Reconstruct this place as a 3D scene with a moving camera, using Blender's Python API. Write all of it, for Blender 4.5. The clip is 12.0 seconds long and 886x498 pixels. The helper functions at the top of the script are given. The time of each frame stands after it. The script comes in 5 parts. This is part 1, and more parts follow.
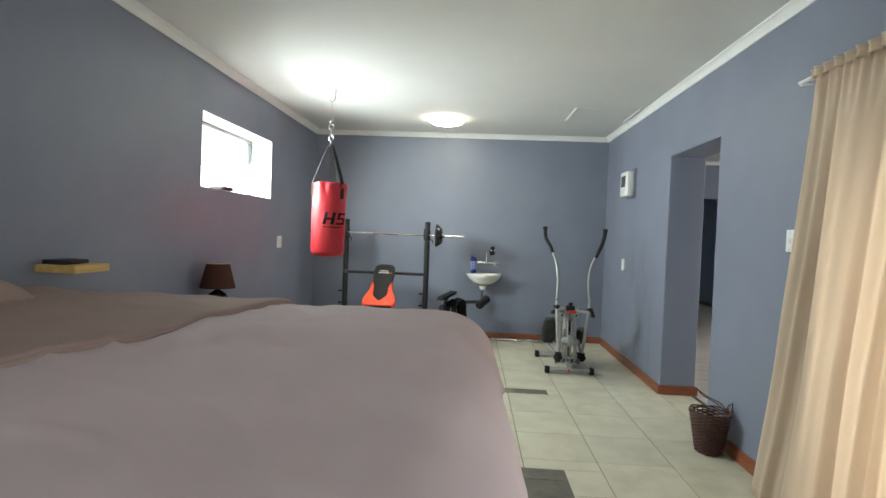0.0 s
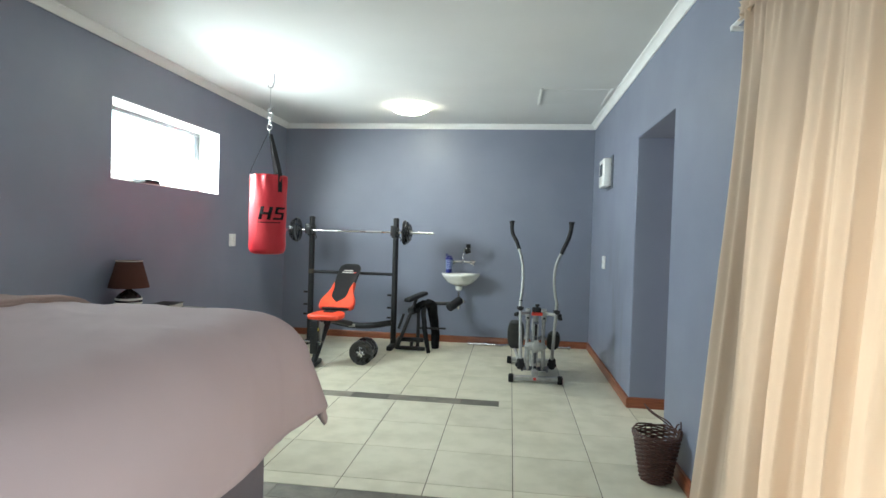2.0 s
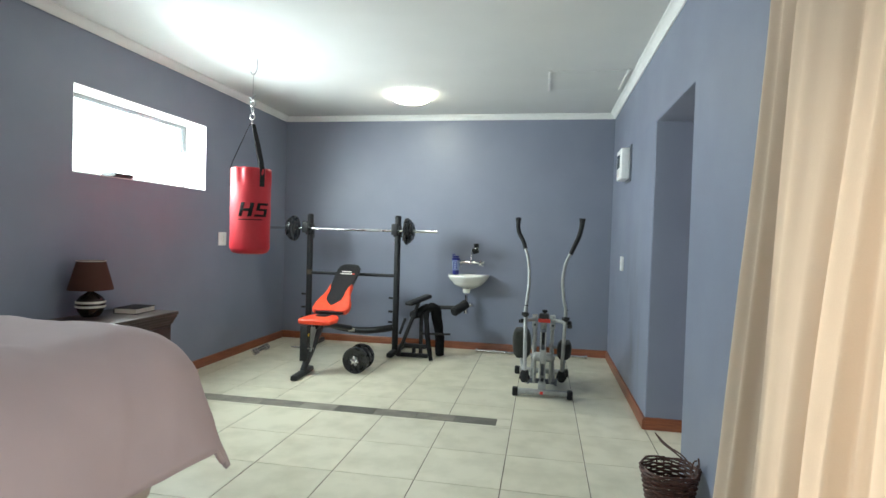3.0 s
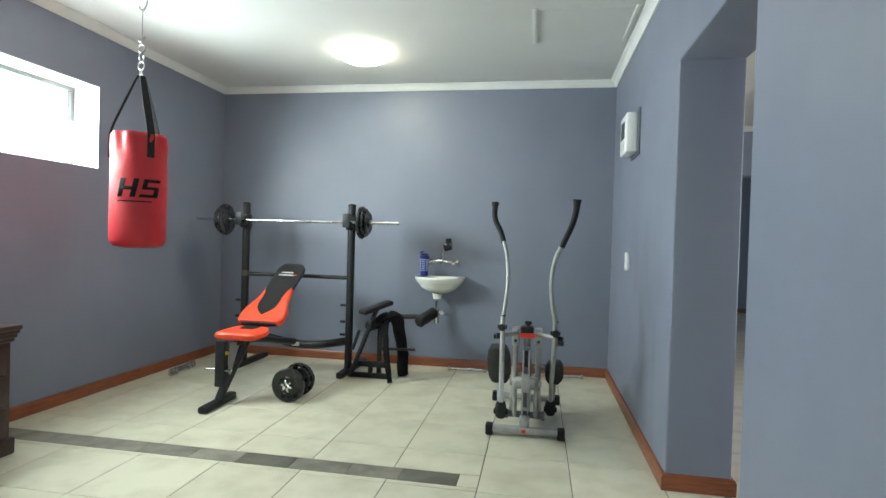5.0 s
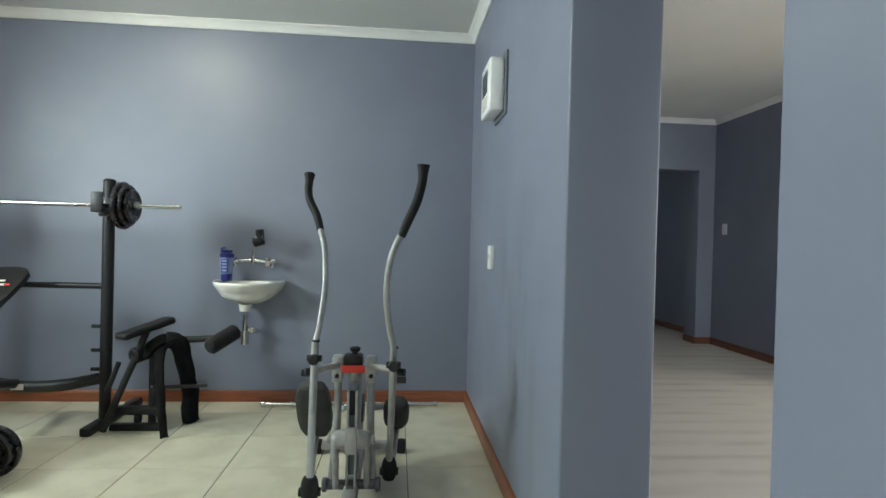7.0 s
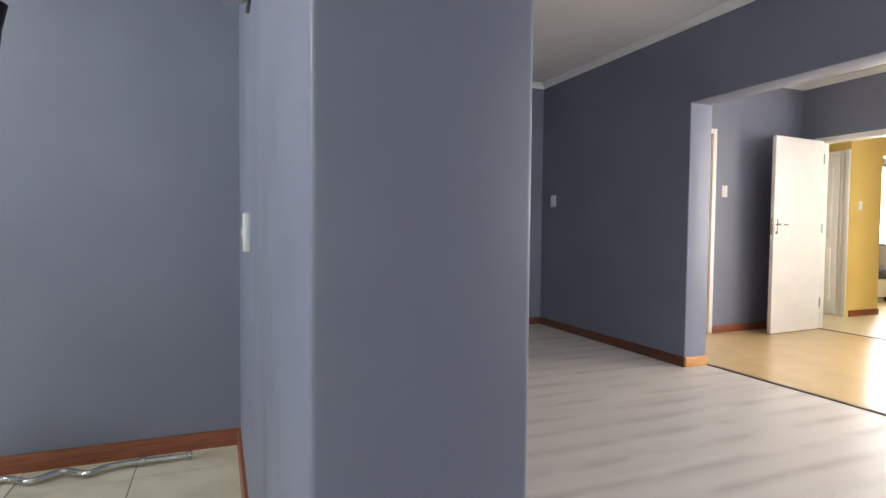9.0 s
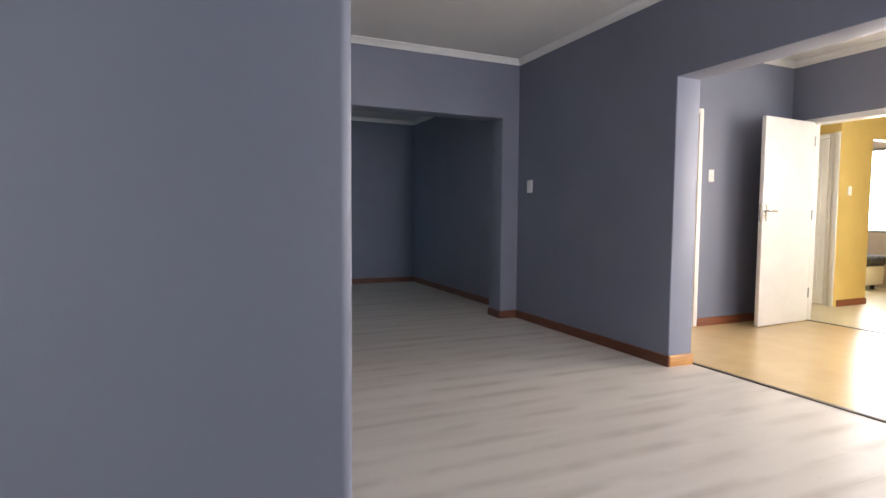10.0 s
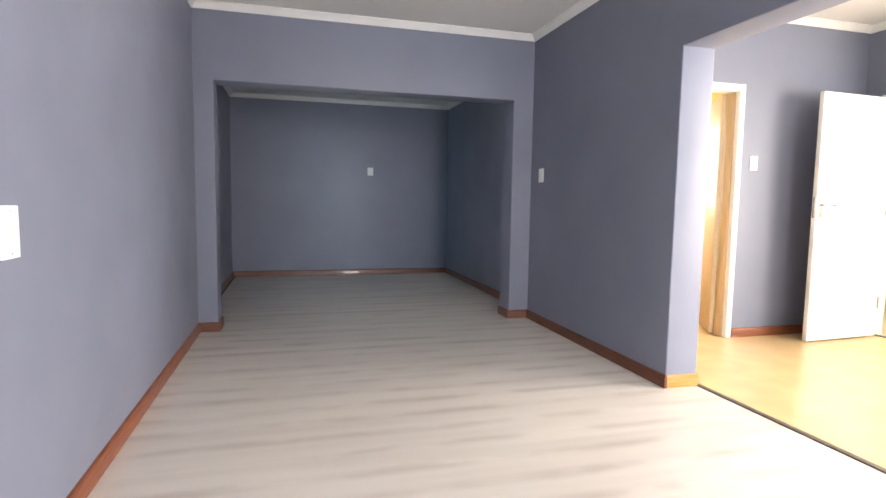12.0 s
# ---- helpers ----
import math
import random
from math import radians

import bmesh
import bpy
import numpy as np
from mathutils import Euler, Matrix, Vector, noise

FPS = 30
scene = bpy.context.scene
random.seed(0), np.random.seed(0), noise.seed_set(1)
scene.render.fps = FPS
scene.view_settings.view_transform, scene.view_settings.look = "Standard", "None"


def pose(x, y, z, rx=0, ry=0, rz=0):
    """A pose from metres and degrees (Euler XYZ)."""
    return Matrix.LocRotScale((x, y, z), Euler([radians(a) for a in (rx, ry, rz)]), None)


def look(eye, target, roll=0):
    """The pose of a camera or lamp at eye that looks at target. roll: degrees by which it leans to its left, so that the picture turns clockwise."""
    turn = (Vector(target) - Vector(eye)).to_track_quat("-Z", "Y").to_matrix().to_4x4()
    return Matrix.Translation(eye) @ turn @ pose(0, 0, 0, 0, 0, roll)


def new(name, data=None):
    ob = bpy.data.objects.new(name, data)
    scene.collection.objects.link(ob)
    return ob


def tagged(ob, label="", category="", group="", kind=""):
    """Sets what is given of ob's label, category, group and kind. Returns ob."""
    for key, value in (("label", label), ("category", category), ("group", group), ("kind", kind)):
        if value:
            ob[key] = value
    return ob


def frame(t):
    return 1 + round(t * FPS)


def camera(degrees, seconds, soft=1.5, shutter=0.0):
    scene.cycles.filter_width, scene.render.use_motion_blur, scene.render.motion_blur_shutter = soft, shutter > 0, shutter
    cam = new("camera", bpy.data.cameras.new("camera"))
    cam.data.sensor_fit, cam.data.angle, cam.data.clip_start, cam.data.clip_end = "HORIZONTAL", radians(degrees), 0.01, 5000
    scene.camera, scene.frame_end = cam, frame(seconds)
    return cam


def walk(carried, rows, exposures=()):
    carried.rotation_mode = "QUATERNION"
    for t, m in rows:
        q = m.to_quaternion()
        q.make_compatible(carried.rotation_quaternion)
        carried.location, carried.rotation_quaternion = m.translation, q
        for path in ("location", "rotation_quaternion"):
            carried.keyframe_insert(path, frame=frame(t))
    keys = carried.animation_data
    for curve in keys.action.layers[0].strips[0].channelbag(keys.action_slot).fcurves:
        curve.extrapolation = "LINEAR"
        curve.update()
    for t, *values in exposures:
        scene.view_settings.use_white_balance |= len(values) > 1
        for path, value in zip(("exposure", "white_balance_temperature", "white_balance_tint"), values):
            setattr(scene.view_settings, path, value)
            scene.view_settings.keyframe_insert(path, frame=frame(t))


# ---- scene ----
cam = camera(78.1, 12.0)

PATH = [
    (0, (0.064, -0.202, 1.294), (-0.044, 1.795, 1.241), 2.2),
    (0.5, (0.215, -0.109, 1.3), (0.112, 1.888, 1.248), 2.1),
    (1, (0.44, -0.02, 1.292), (0.315, 1.976, 1.239), 1.9),
    (1.5, (0.634, 0.095, 1.27), (0.459, 2.087, 1.223), 1.8),
    (2, (0.789, 0.295, 1.247), (0.544, 2.279, 1.202), 1.7),
    (2.5, (0.909, 0.514, 1.244), (0.597, 2.489, 1.197), 1.7),
    (3, (1.006, 0.756, 1.239), (0.647, 2.723, 1.192), 1.7),
    (5, (1.082, 1.817, 1.149), (0.74, 3.787, 1.119), 1.7),
    (5.5, (1.116, 2.093, 1.159), (0.837, 4.073, 1.13), 1.7),
    (6, (1.17, 2.361, 1.146), (1.0, 4.353, 1.129), 1.6),
    (6.5, (1.185, 2.651, 1.134), (1.184, 4.651, 1.118), 1.6),
    (7, (1.200, 2.911, 1.104), (1.367, 4.904, 1.088), 1.5),
    (7.5, (1.250, 3.144, 1.087), (1.577, 5.118, 1.055), 1.2),
    (9.3, (1.705, 4.02, 1.061), (2.499, 5.854, 0.974), 0.5),
    (9.5, (1.765, 4.077, 1.069), (2.566, 5.907, 0.968), 0.5),
    (10, (1.922, 4.232, 1.071), (2.733, 6.056, 0.948), 0.4),
    (10.5, (2.106, 4.344, 1.098), (2.896, 6.176, 0.963), 0.5),
    (11, (2.302, 4.354, 1.088), (3.018, 6.216, 0.944), 0.6),
    (11.5, (2.539, 4.319, 1.09), (3.161, 6.212, 0.92), 0.7),
    (12, (2.773, 4.311, 1.125), (3.301, 6.231, 0.948), 0.9),
]
EXPOSURES = [(0.0, -0.04, 6700, 0), (1.0, 0.08, 6450, -1), (2.5, 0.12, 6280, -1), (3.0, 0.12, 6280, -1), (5.0, 0.13, 6450, -4), (6.0, 0.18, 6480, -4), (6.5, 0.15, 6520, -4), (7.0, -0.04, 6500, -4), (7.5, -0.13, 6480, -2), (9.3, 0.1, 6600, 11), (9.5, 0.12, 6550, 11), (10.0, 0.25, 6650, 11),
             (10.5, 0.5, 7050, 12), (11.0, 0.77, 7050, 12), (11.5, 1.0, 7000, 11), (12.0, 1.2, 6850, 10)]
walk(cam, [(t, look(eye, target, roll)) for t, eye, target, roll in PATH],
     exposures=EXPOSURES)

# ---- light ----
world = bpy.data.worlds.new("sky")
scene.world = world
world.use_nodes = True
wn = world.node_tree.nodes
sky = wn.new("ShaderNodeTexSky")
sky.sky_type = "NISHITA"
sky.sun_disc = False
sky.sun_elevation = radians(48)
sky.sun_rotation = radians(200)
wn["Background"].inputs["Strength"].default_value = 0.12
world.node_tree.links.new(sky.outputs["Color"], wn["Background"].inputs["Color"])


def sun_lamp(energy, eye, target):
    d = bpy.data.lights.new("sun", "SUN")
    d.energy, d.angle, d.color = energy, radians(12), (1.0, 0.97, 0.92)
    new("sun", d).matrix_world = look(eye, target)


def window_lamp(centre, target, w, h, energy, color, spread=180):
    d = bpy.data.lights.new("window_light", "AREA")
    d.shape, d.size, d.size_y, d.energy, d.color = "RECTANGLE", w, h, energy, color
    d.spread = radians(spread)
    new("window_light", d).matrix_world = look(centre, target)


DAY = (0.90, 0.96, 1.0)
sun_lamp(1.0, (-3, -9, 10), (0, 0, 0))
window_lamp((-2.172, 4.488, 1.869), (1.0, 4.7, 0.15), 1.325, 0.495, 112, DAY, 158)
window_lamp((1.93, 0.9, 0.85), (0.0, 0.9, 0.85), 2.6, 1.5, 46, (0.95, 0.96, 1.0))
# soft fill from behind the camera, through an added, unseen window
window_lamp((-0.2, -1.98, 1.5), (-0.2, 2.0, 1.2), 1.7, 1.1, 34, (0.93, 0.97, 1.0))
window_lamp((4.58, 3.05, 1.35), (4.3, 9.0, 1.30), 0.56, 1.6, 68, (0.98, 0.95, 1.0))
window_lamp((7.72, 5.7, 1.3), (5.0, 5.9, 0.9), 2.2, 1.8, 104, (1.0, 0.90, 0.84))
window_lamp((5.86, 3.05, 1.25), (5.7, 9.0, 1.2), 0.42, 1.6, 32, (0.90, 0.95, 1.0))
# fill lamp added so the passage door and yellow wall are lit
window_lamp((8.3, 6.66, 1.4), (8.6, 8.4, 1.2), 0.85, 1.4, 28, (1.0, 0.96, 0.88))
# fill lamp added to brighten the alcove; its window is invented
window_lamp((1.72, 9.68, 1.4), (3.2, 12.4, 1.1), 0.42, 1.2, 5, (0.50, 0.82, 1.0), 75)
window_lamp((11.53, 9.7, 1.5), (9.5, 9.7, 1.0), 1.8, 1.2, 60, (1.0, 0.98, 0.95))
# fill lamp added to light the bathroom wall, in an invented window
window_lamp((6.3, 9.64, 1.6), (6.0, 8.0, 1.2), 0.7, 0.9, 16, (1.0, 0.97, 0.92))

# ---- materials ----


def mat(name, c1, c2=None, rough=0.5, metal=0.0, scale=5.0, stretch=(1, 1, 1), bump=0.0, bscale=180.0, rand=0.0, spec=0.5, big=0.0, detail=5.0, lo=0.35, hi=0.65, coat=0.0, streak=None, band=0.0):
    m = bpy.data.materials.new(name)
    m.use_nodes = True
    nt = m.node_tree
    n, link = nt.nodes, nt.links.new
    b = n["Principled BSDF"]
    b.inputs["Roughness"].default_value = rough
    b.inputs["Metallic"].default_value = metal
    b.inputs["Specular IOR Level"].default_value = spec
    b.inputs["Coat Weight"].default_value = coat
    c2 = c2 or tuple(min(1, v * 0.88) for v in c1)
    tc, mp, info, add = n.new("ShaderNodeTexCoord"), n.new("ShaderNodeMapping"), n.new("ShaderNodeObjectInfo"), n.new("ShaderNodeVectorMath")
    mul = n.new("ShaderNodeMath")
    mul.operation, mul.inputs[1].default_value = "MULTIPLY", 53.0
    link(info.outputs["Random"], mul.inputs[0])
    link(tc.outputs["Object"], mp.inputs["Vector"])
    mp.inputs["Scale"].default_value = stretch
    link(mp.outputs["Vector"], add.inputs[0])
    link(mul.outputs[0], add.inputs[1])
    noi, ramp = n.new("ShaderNodeTexNoise"), n.new("ShaderNodeMapRange")
    noi.inputs["Scale"].default_value, noi.inputs["Detail"].default_value = scale, detail
    link(add.outputs[0], noi.inputs["Vector"])
    ramp.inputs["From Min"].default_value, ramp.inputs["From Max"].default_value = lo, hi
    link(noi.outputs["Fac"], ramp.inputs["Value"])
    mix = n.new("ShaderNodeMix")
    mix.data_type = "RGBA"
    mix.inputs["A"].default_value, mix.inputs["B"].default_value = (*c1, 1), (*c2, 1)
    link(ramp.outputs["Result"], mix.inputs["Factor"])
    out = mix.outputs["Result"]
    if band:
        sep, me_, ba, nb2 = n.new("ShaderNodeSeparateXYZ"), n.new("ShaderNodeMapRange"), n.new("ShaderNodeMath"), n.new("ShaderNodeTexNoise")
        link(tc.outputs["Object"], sep.inputs[0])
        me_.interpolation_type = "SMOOTHSTEP"
        me_.inputs["From Min"].default_value, me_.inputs["From Max"].default_value = 0.035, band
        ab, geo = n.new("ShaderNodeMath"), n.new("ShaderNodeNewGeometry")
        ab.operation = "ABSOLUTE"
        link(sep.outputs["Y"], ab.inputs[0])
        link(ab.outputs[0], me_.inputs["Value"])
        link(geo.outputs["Position"], mp.inputs["Vector"])
        mul.inputs[1].default_value = 0.0
        me_.inputs["To Max"].default_value = 0.8
        m2, a2 = n.new("ShaderNodeMapping"), n.new("ShaderNodeVectorMath")
        m2.inputs["Scale"].default_value = (2.4, 4.6, 1)
        link(geo.outputs["Position"], m2.inputs["Vector"])
        link(m2.outputs["Vector"], a2.inputs[0])
        link(mul.outputs[0], a2.inputs[1])
        link(a2.outputs[0], nb2.inputs["Vector"])
        nb2.inputs["Scale"].default_value, nb2.inputs["Detail"].default_value = 1.0, 2.0
        ba.operation = "MULTIPLY"
        link(me_.outputs["Result"], ba.inputs[0])
        nr = n.new("ShaderNodeMapRange")
        nr.interpolation_type = "SMOOTHSTEP"
        nr.inputs["From Min"].default_value, nr.inputs["From Max"].default_value = 0.34, 0.66
        link(nb2.outputs["Fac"], nr.inputs["Value"])
        link(nr.outputs["Result"], ba.inputs[1])
        ad = n.new("ShaderNodeMath")
        ad.operation, ad.use_clamp, ad.inputs[1].default_value = "MULTIPLY_ADD", True, 0.5
        link(ramp.outputs["Result"], ad.inputs[0])
        link(ba.outputs[0], ad.inputs[2])
        link(ad.outputs[0], mix.inputs["Factor"])
    if streak:
        sm, sn, sr, sx = n.new("ShaderNodeMapping"), n.new("ShaderNodeTexNoise"), n.new("ShaderNodeMapRange"), n.new("ShaderNodeMix")
        sm.inputs["Scale"].default_value = (8.0, 70, 1)
        link(tc.outputs["Object"], sm.inputs["Vector"])
        sa = n.new("ShaderNodeVectorMath")
        link(sm.outputs["Vector"], sa.inputs[0])
        link(mul.outputs[0], sa.inputs[1])
        link(sa.outputs[0], sn.inputs["Vector"])
        sn.inputs["Scale"].default_value, sn.inputs["Detail"].default_value = 1.0, 2.0
        sr.inputs["From Min"].default_value, sr.inputs["From Max"].default_value = 0.71, 0.80
        link(sn.outputs["Fac"], sr.inputs["Value"])
        sx.data_type = "RGBA"
        link(sr.outputs["Result"], sx.inputs["Factor"])
        link(out, sx.inputs["A"])
        sx.inputs["B"].default_value = (*streak, 1)
        out = sx.outputs["Result"]
    if rand or big:
        hsv = n.new("ShaderNodeHueSaturation")
        link(out, hsv.inputs["Color"])
        val = n.new("ShaderNodeMath")
        val.operation, val.inputs[1].default_value, val.inputs[2].default_value = "MULTIPLY_ADD", 2 * rand, 1 - rand
        link(info.outputs["Random"], val.inputs[0])
        last = val
        if big:
            nb = n.new("ShaderNodeTexNoise")
            nb.inputs["Scale"].default_value = 0.9
            link(tc.outputs["Object"], nb.inputs["Vector"])
            mb = n.new("ShaderNodeMath")
            mb.operation, mb.inputs[1].default_value, mb.inputs[2].default_value = "MULTIPLY_ADD", 2 * big, 1 - big
            link(nb.outputs["Fac"], mb.inputs[0])
            last = n.new("ShaderNodeMath")
            last.operation = "MULTIPLY"
            link(val.outputs[0], last.inputs[0])
            link(mb.outputs[0], last.inputs[1])
        link(last.outputs[0], hsv.inputs["Value"])
        out = hsv.outputs["Color"]
    link(out, b.inputs["Base Color"])
    rr = n.new("ShaderNodeMapRange")
    rr.inputs["To Min"].default_value, rr.inputs["To Max"].default_value = max(0.02, rough * 0.85), min(1, rough * 1.12)
    link(noi.outputs["Fac"], rr.inputs["Value"])
    link(rr.outputs["Result"], b.inputs["Roughness"])
    if bump:
        nz, bp = n.new("ShaderNodeTexNoise"), n.new("ShaderNodeBump")
        nz.inputs["Scale"].default_value, nz.inputs["Detail"].default_value = bscale, 3
        link(add.outputs[0], nz.inputs["Vector"])
        link(nz.outputs["Fac"], bp.inputs["Height"])
        bp.inputs["Strength"].default_value, bp.inputs["Distance"].default_value = bump, 0.004
        link(bp.outputs["Normal"], b.inputs["Normal"])
    return m


def glow(name, color, strength):
    m = bpy.data.materials.new(name)
    m.use_nodes = True
    b = m.node_tree.nodes["Principled BSDF"]
    b.inputs["Base Color"].default_value = (*color, 1)
    b.inputs["Emission Color"].default_value = (*color, 1)
    b.inputs["Emission Strength"].default_value = strength
    return m


def glass(name, rough=0.02, color=(1, 1, 1)):
    m = bpy.data.materials.new(name)
    m.use_nodes = True
    b = m.node_tree.nodes["Principled BSDF"]
    b.inputs["Base Color"].default_value = (*color, 1)
    b.inputs["Transmission Weight"].default_value = 1.0
    b.inputs["Roughness"].default_value = rough
    b.inputs["IOR"].default_value = 1.45
    return m


def cloth_through(name, c1, amount):
    m = mat(name, c1, tuple(v * 0.93 for v in c1), rough=0.95, scale=3, bump=0.25, bscale=500, stretch=(1, 1, 0.4), spec=0.1)
    n, link = m.node_tree.nodes, m.node_tree.links.new
    tr, mx = n.new("ShaderNodeBsdfTranslucent"), n.new("ShaderNodeMixShader")
    tr.inputs["Color"].default_value = (*c1, 1)
    mx.inputs["Fac"].default_value = amount
    link(n["Principled BSDF"].outputs[0], mx.inputs[1])
    link(tr.outputs[0], mx.inputs[2])
    link(mx.outputs[0], n["Material Output"].inputs["Surface"])
    return m


M_WALL = mat("slate_blue_paint", (0.186, 0.203, 0.266), (0.173, 0.189, 0.250), rough=0.45, scale=2.2, bump=0.05, bscale=95, big=0.08, spec=0.42)


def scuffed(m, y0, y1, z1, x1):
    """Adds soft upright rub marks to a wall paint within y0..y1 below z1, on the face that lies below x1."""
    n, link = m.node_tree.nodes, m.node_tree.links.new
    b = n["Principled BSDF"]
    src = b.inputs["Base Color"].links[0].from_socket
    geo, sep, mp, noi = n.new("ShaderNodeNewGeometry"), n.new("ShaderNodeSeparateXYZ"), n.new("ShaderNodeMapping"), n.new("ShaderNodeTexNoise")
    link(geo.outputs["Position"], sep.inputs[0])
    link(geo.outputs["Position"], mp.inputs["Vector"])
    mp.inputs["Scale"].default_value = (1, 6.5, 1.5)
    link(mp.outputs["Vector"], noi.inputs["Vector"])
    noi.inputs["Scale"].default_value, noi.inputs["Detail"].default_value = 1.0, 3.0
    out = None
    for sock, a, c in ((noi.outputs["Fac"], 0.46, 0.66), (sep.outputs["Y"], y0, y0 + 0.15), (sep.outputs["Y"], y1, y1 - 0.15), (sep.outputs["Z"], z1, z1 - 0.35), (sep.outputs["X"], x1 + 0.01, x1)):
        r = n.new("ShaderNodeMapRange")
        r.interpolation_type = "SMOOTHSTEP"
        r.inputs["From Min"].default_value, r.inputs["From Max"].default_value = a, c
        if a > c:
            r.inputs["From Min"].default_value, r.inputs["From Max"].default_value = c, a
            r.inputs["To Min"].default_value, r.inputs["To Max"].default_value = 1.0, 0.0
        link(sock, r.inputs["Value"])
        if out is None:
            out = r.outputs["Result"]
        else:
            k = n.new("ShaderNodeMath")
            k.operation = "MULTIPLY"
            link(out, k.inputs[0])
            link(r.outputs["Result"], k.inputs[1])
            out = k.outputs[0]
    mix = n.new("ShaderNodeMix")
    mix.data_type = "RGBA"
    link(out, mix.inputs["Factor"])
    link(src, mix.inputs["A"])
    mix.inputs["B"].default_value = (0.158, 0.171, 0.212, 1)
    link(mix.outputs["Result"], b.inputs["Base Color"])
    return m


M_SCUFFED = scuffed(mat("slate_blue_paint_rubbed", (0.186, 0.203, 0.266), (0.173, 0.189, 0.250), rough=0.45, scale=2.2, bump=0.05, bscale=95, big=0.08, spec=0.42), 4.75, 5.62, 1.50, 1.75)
M_YELLOW = mat("yellow_paint", (0.70, 0.50, 0.16), (0.64, 0.45, 0.14), rough=0.5, scale=2, bump=0.1, bscale=90)
M_CEIL = mat("ceiling_paint", (0.70, 0.70, 0.685), (0.665, 0.665, 0.65), rough=0.8, scale=1.4, bump=0.06, bscale=60)
M_CORNICE = mat("cornice_paint", (0.78, 0.78, 0.77), (0.73, 0.73, 0.71), rough=0.7, scale=4, bump=0.05)
M_TILE = mat("cream_tile", (0.60, 0.57, 0.45), (0.48, 0.455, 0.345), rough=0.30, scale=5.5, detail=7, bump=0.04, bscale=40, rand=0.05, lo=0.42, hi=0.72)
M_GROUT = mat("grout", (0.15, 0.13, 0.10), (0.10, 0.085, 0.065), rough=0.9, scale=30, bump=0.2)
M_SLATE = mat("slate", (0.115, 0.105, 0.085), (0.20, 0.185, 0.15), rough=0.55, scale=9, detail=8, bump=0.5, bscale=45, rand=0.35)
M_LIGHTSLATE = mat("pale_slate", (0.30, 0.285, 0.24), (0.22, 0.21, 0.17), rough=0.5, scale=8, detail=8, bump=0.3, bscale=45, rand=0.12)
M_SKIRT = mat("meranti_skirting", (0.25, 0.078, 0.030), (0.165, 0.046, 0.018), rough=0.38, scale=7, stretch=(1, 1, 14), bump=0.1, bscale=60, coat=0.2)
M_SKIRTDARK = mat("dark_brown_skirting", (0.165, 0.055, 0.026), (0.11, 0.034, 0.016), rough=0.38, scale=7, stretch=(1, 1, 14), bump=0.1, bscale=60, coat=0.2)
M_SKIRTHONEY = mat("honey_skirting", (0.50, 0.25, 0.07), (0.38, 0.17, 0.045), rough=0.38, scale=7, stretch=(1, 1, 14), bump=0.1, bscale=60, coat=0.2)
M_PLANK = mat("grey_oak_laminate", (0.64, 0.605, 0.55), (0.475, 0.435, 0.39), rough=0.36, scale=2.6, stretch=(0.22, 2.6, 1), bump=0.02, bscale=30, rand=0.012, detail=2.5, lo=0.38, hi=0.75, band=0.0962, streak=(0.20, 0.17, 0.15))
M_SUB = mat("underlay", (0.10, 0.085, 0.07), rough=0.9)
M_VINYL = mat("honey_vinyl", (0.62, 0.46, 0.24), (0.56, 0.41, 0.21), rough=0.25, scale=4, bump=0.03, bscale=30)
M_PALEFLOOR = mat("pale_floor_tile", (0.66, 0.58, 0.38), (0.60, 0.52, 0.33), rough=0.3, scale=4)
M_WHITE = mat("white_enamel", (0.80, 0.79, 0.76), (0.76, 0.75, 0.72), rough=0.35, scale=5, bump=0.04, bscale=70)
M_PLASTIC = mat("white_plastic", (0.78, 0.78, 0.77), (0.74, 0.74, 0.73), rough=0.35, scale=20)
M_CERAMIC = mat("white_ceramic", (0.80, 0.79, 0.75), (0.77, 0.76, 0.71), rough=0.12, scale=4)
M_CHROME = mat("chrome", (0.72, 0.72, 0.72), (0.62, 0.62, 0.62), rough=0.16, metal=1.0, scale=30)
M_STEEL = mat("zinc_wire", (0.42, 0.42, 0.42), (0.3, 0.3, 0.3), rough=0.4, metal=1.0, scale=30)
M_GREYPAINT = mat("silver_paint", (0.385, 0.39, 0.385), (0.31, 0.315, 0.31), rough=0.42, metal=0.35, scale=25)
M_BLACKTUBE = mat("black_powder_coat", (0.013, 0.0135, 0.015), (0.020, 0.0205, 0.022), rough=0.45, spec=0.3, scale=40, bump=0.06, bscale=300)
M_RUBBER = mat("black_rubber", (0.010, 0.010, 0.011), (0.016, 0.016, 0.017), rough=0.65, spec=0.25, scale=30, bump=0.15)
M_PEDAL = mat("worn_grey_rubber", (0.030, 0.032, 0.032), (0.050, 0.053, 0.053), rough=0.6, spec=0.3, scale=14, bump=0.3, bscale=160)
M_PLATE = mat("black_vinyl_weight", (0.010, 0.010, 0.011), (0.016, 0.016, 0.017), rough=0.28, scale=20, bump=0.08, bscale=90)
M_BLACKPAD = mat("black_leatherette", (0.010, 0.010, 0.011), (0.016, 0.016, 0.017), rough=0.55, spec=0.25, scale=30, bump=0.25, bscale=260)
M_ORANGE = mat("orange_leatherette", (0.72, 0.062, 0.022), (0.62, 0.050, 0.018), rough=0.45, scale=20, bump=0.15, bscale=260)
M_RED = mat("red_vinyl", (0.39, 0.009, 0.019), (0.32, 0.007, 0.015), rough=0.5, spec=0.4, scale=5, bump=0.8, bscale=22, stretch=(1, 1, 0.7))
M_LOGO = mat("black_print", (0.012, 0.010, 0.011), rough=0.8, spec=0.08)
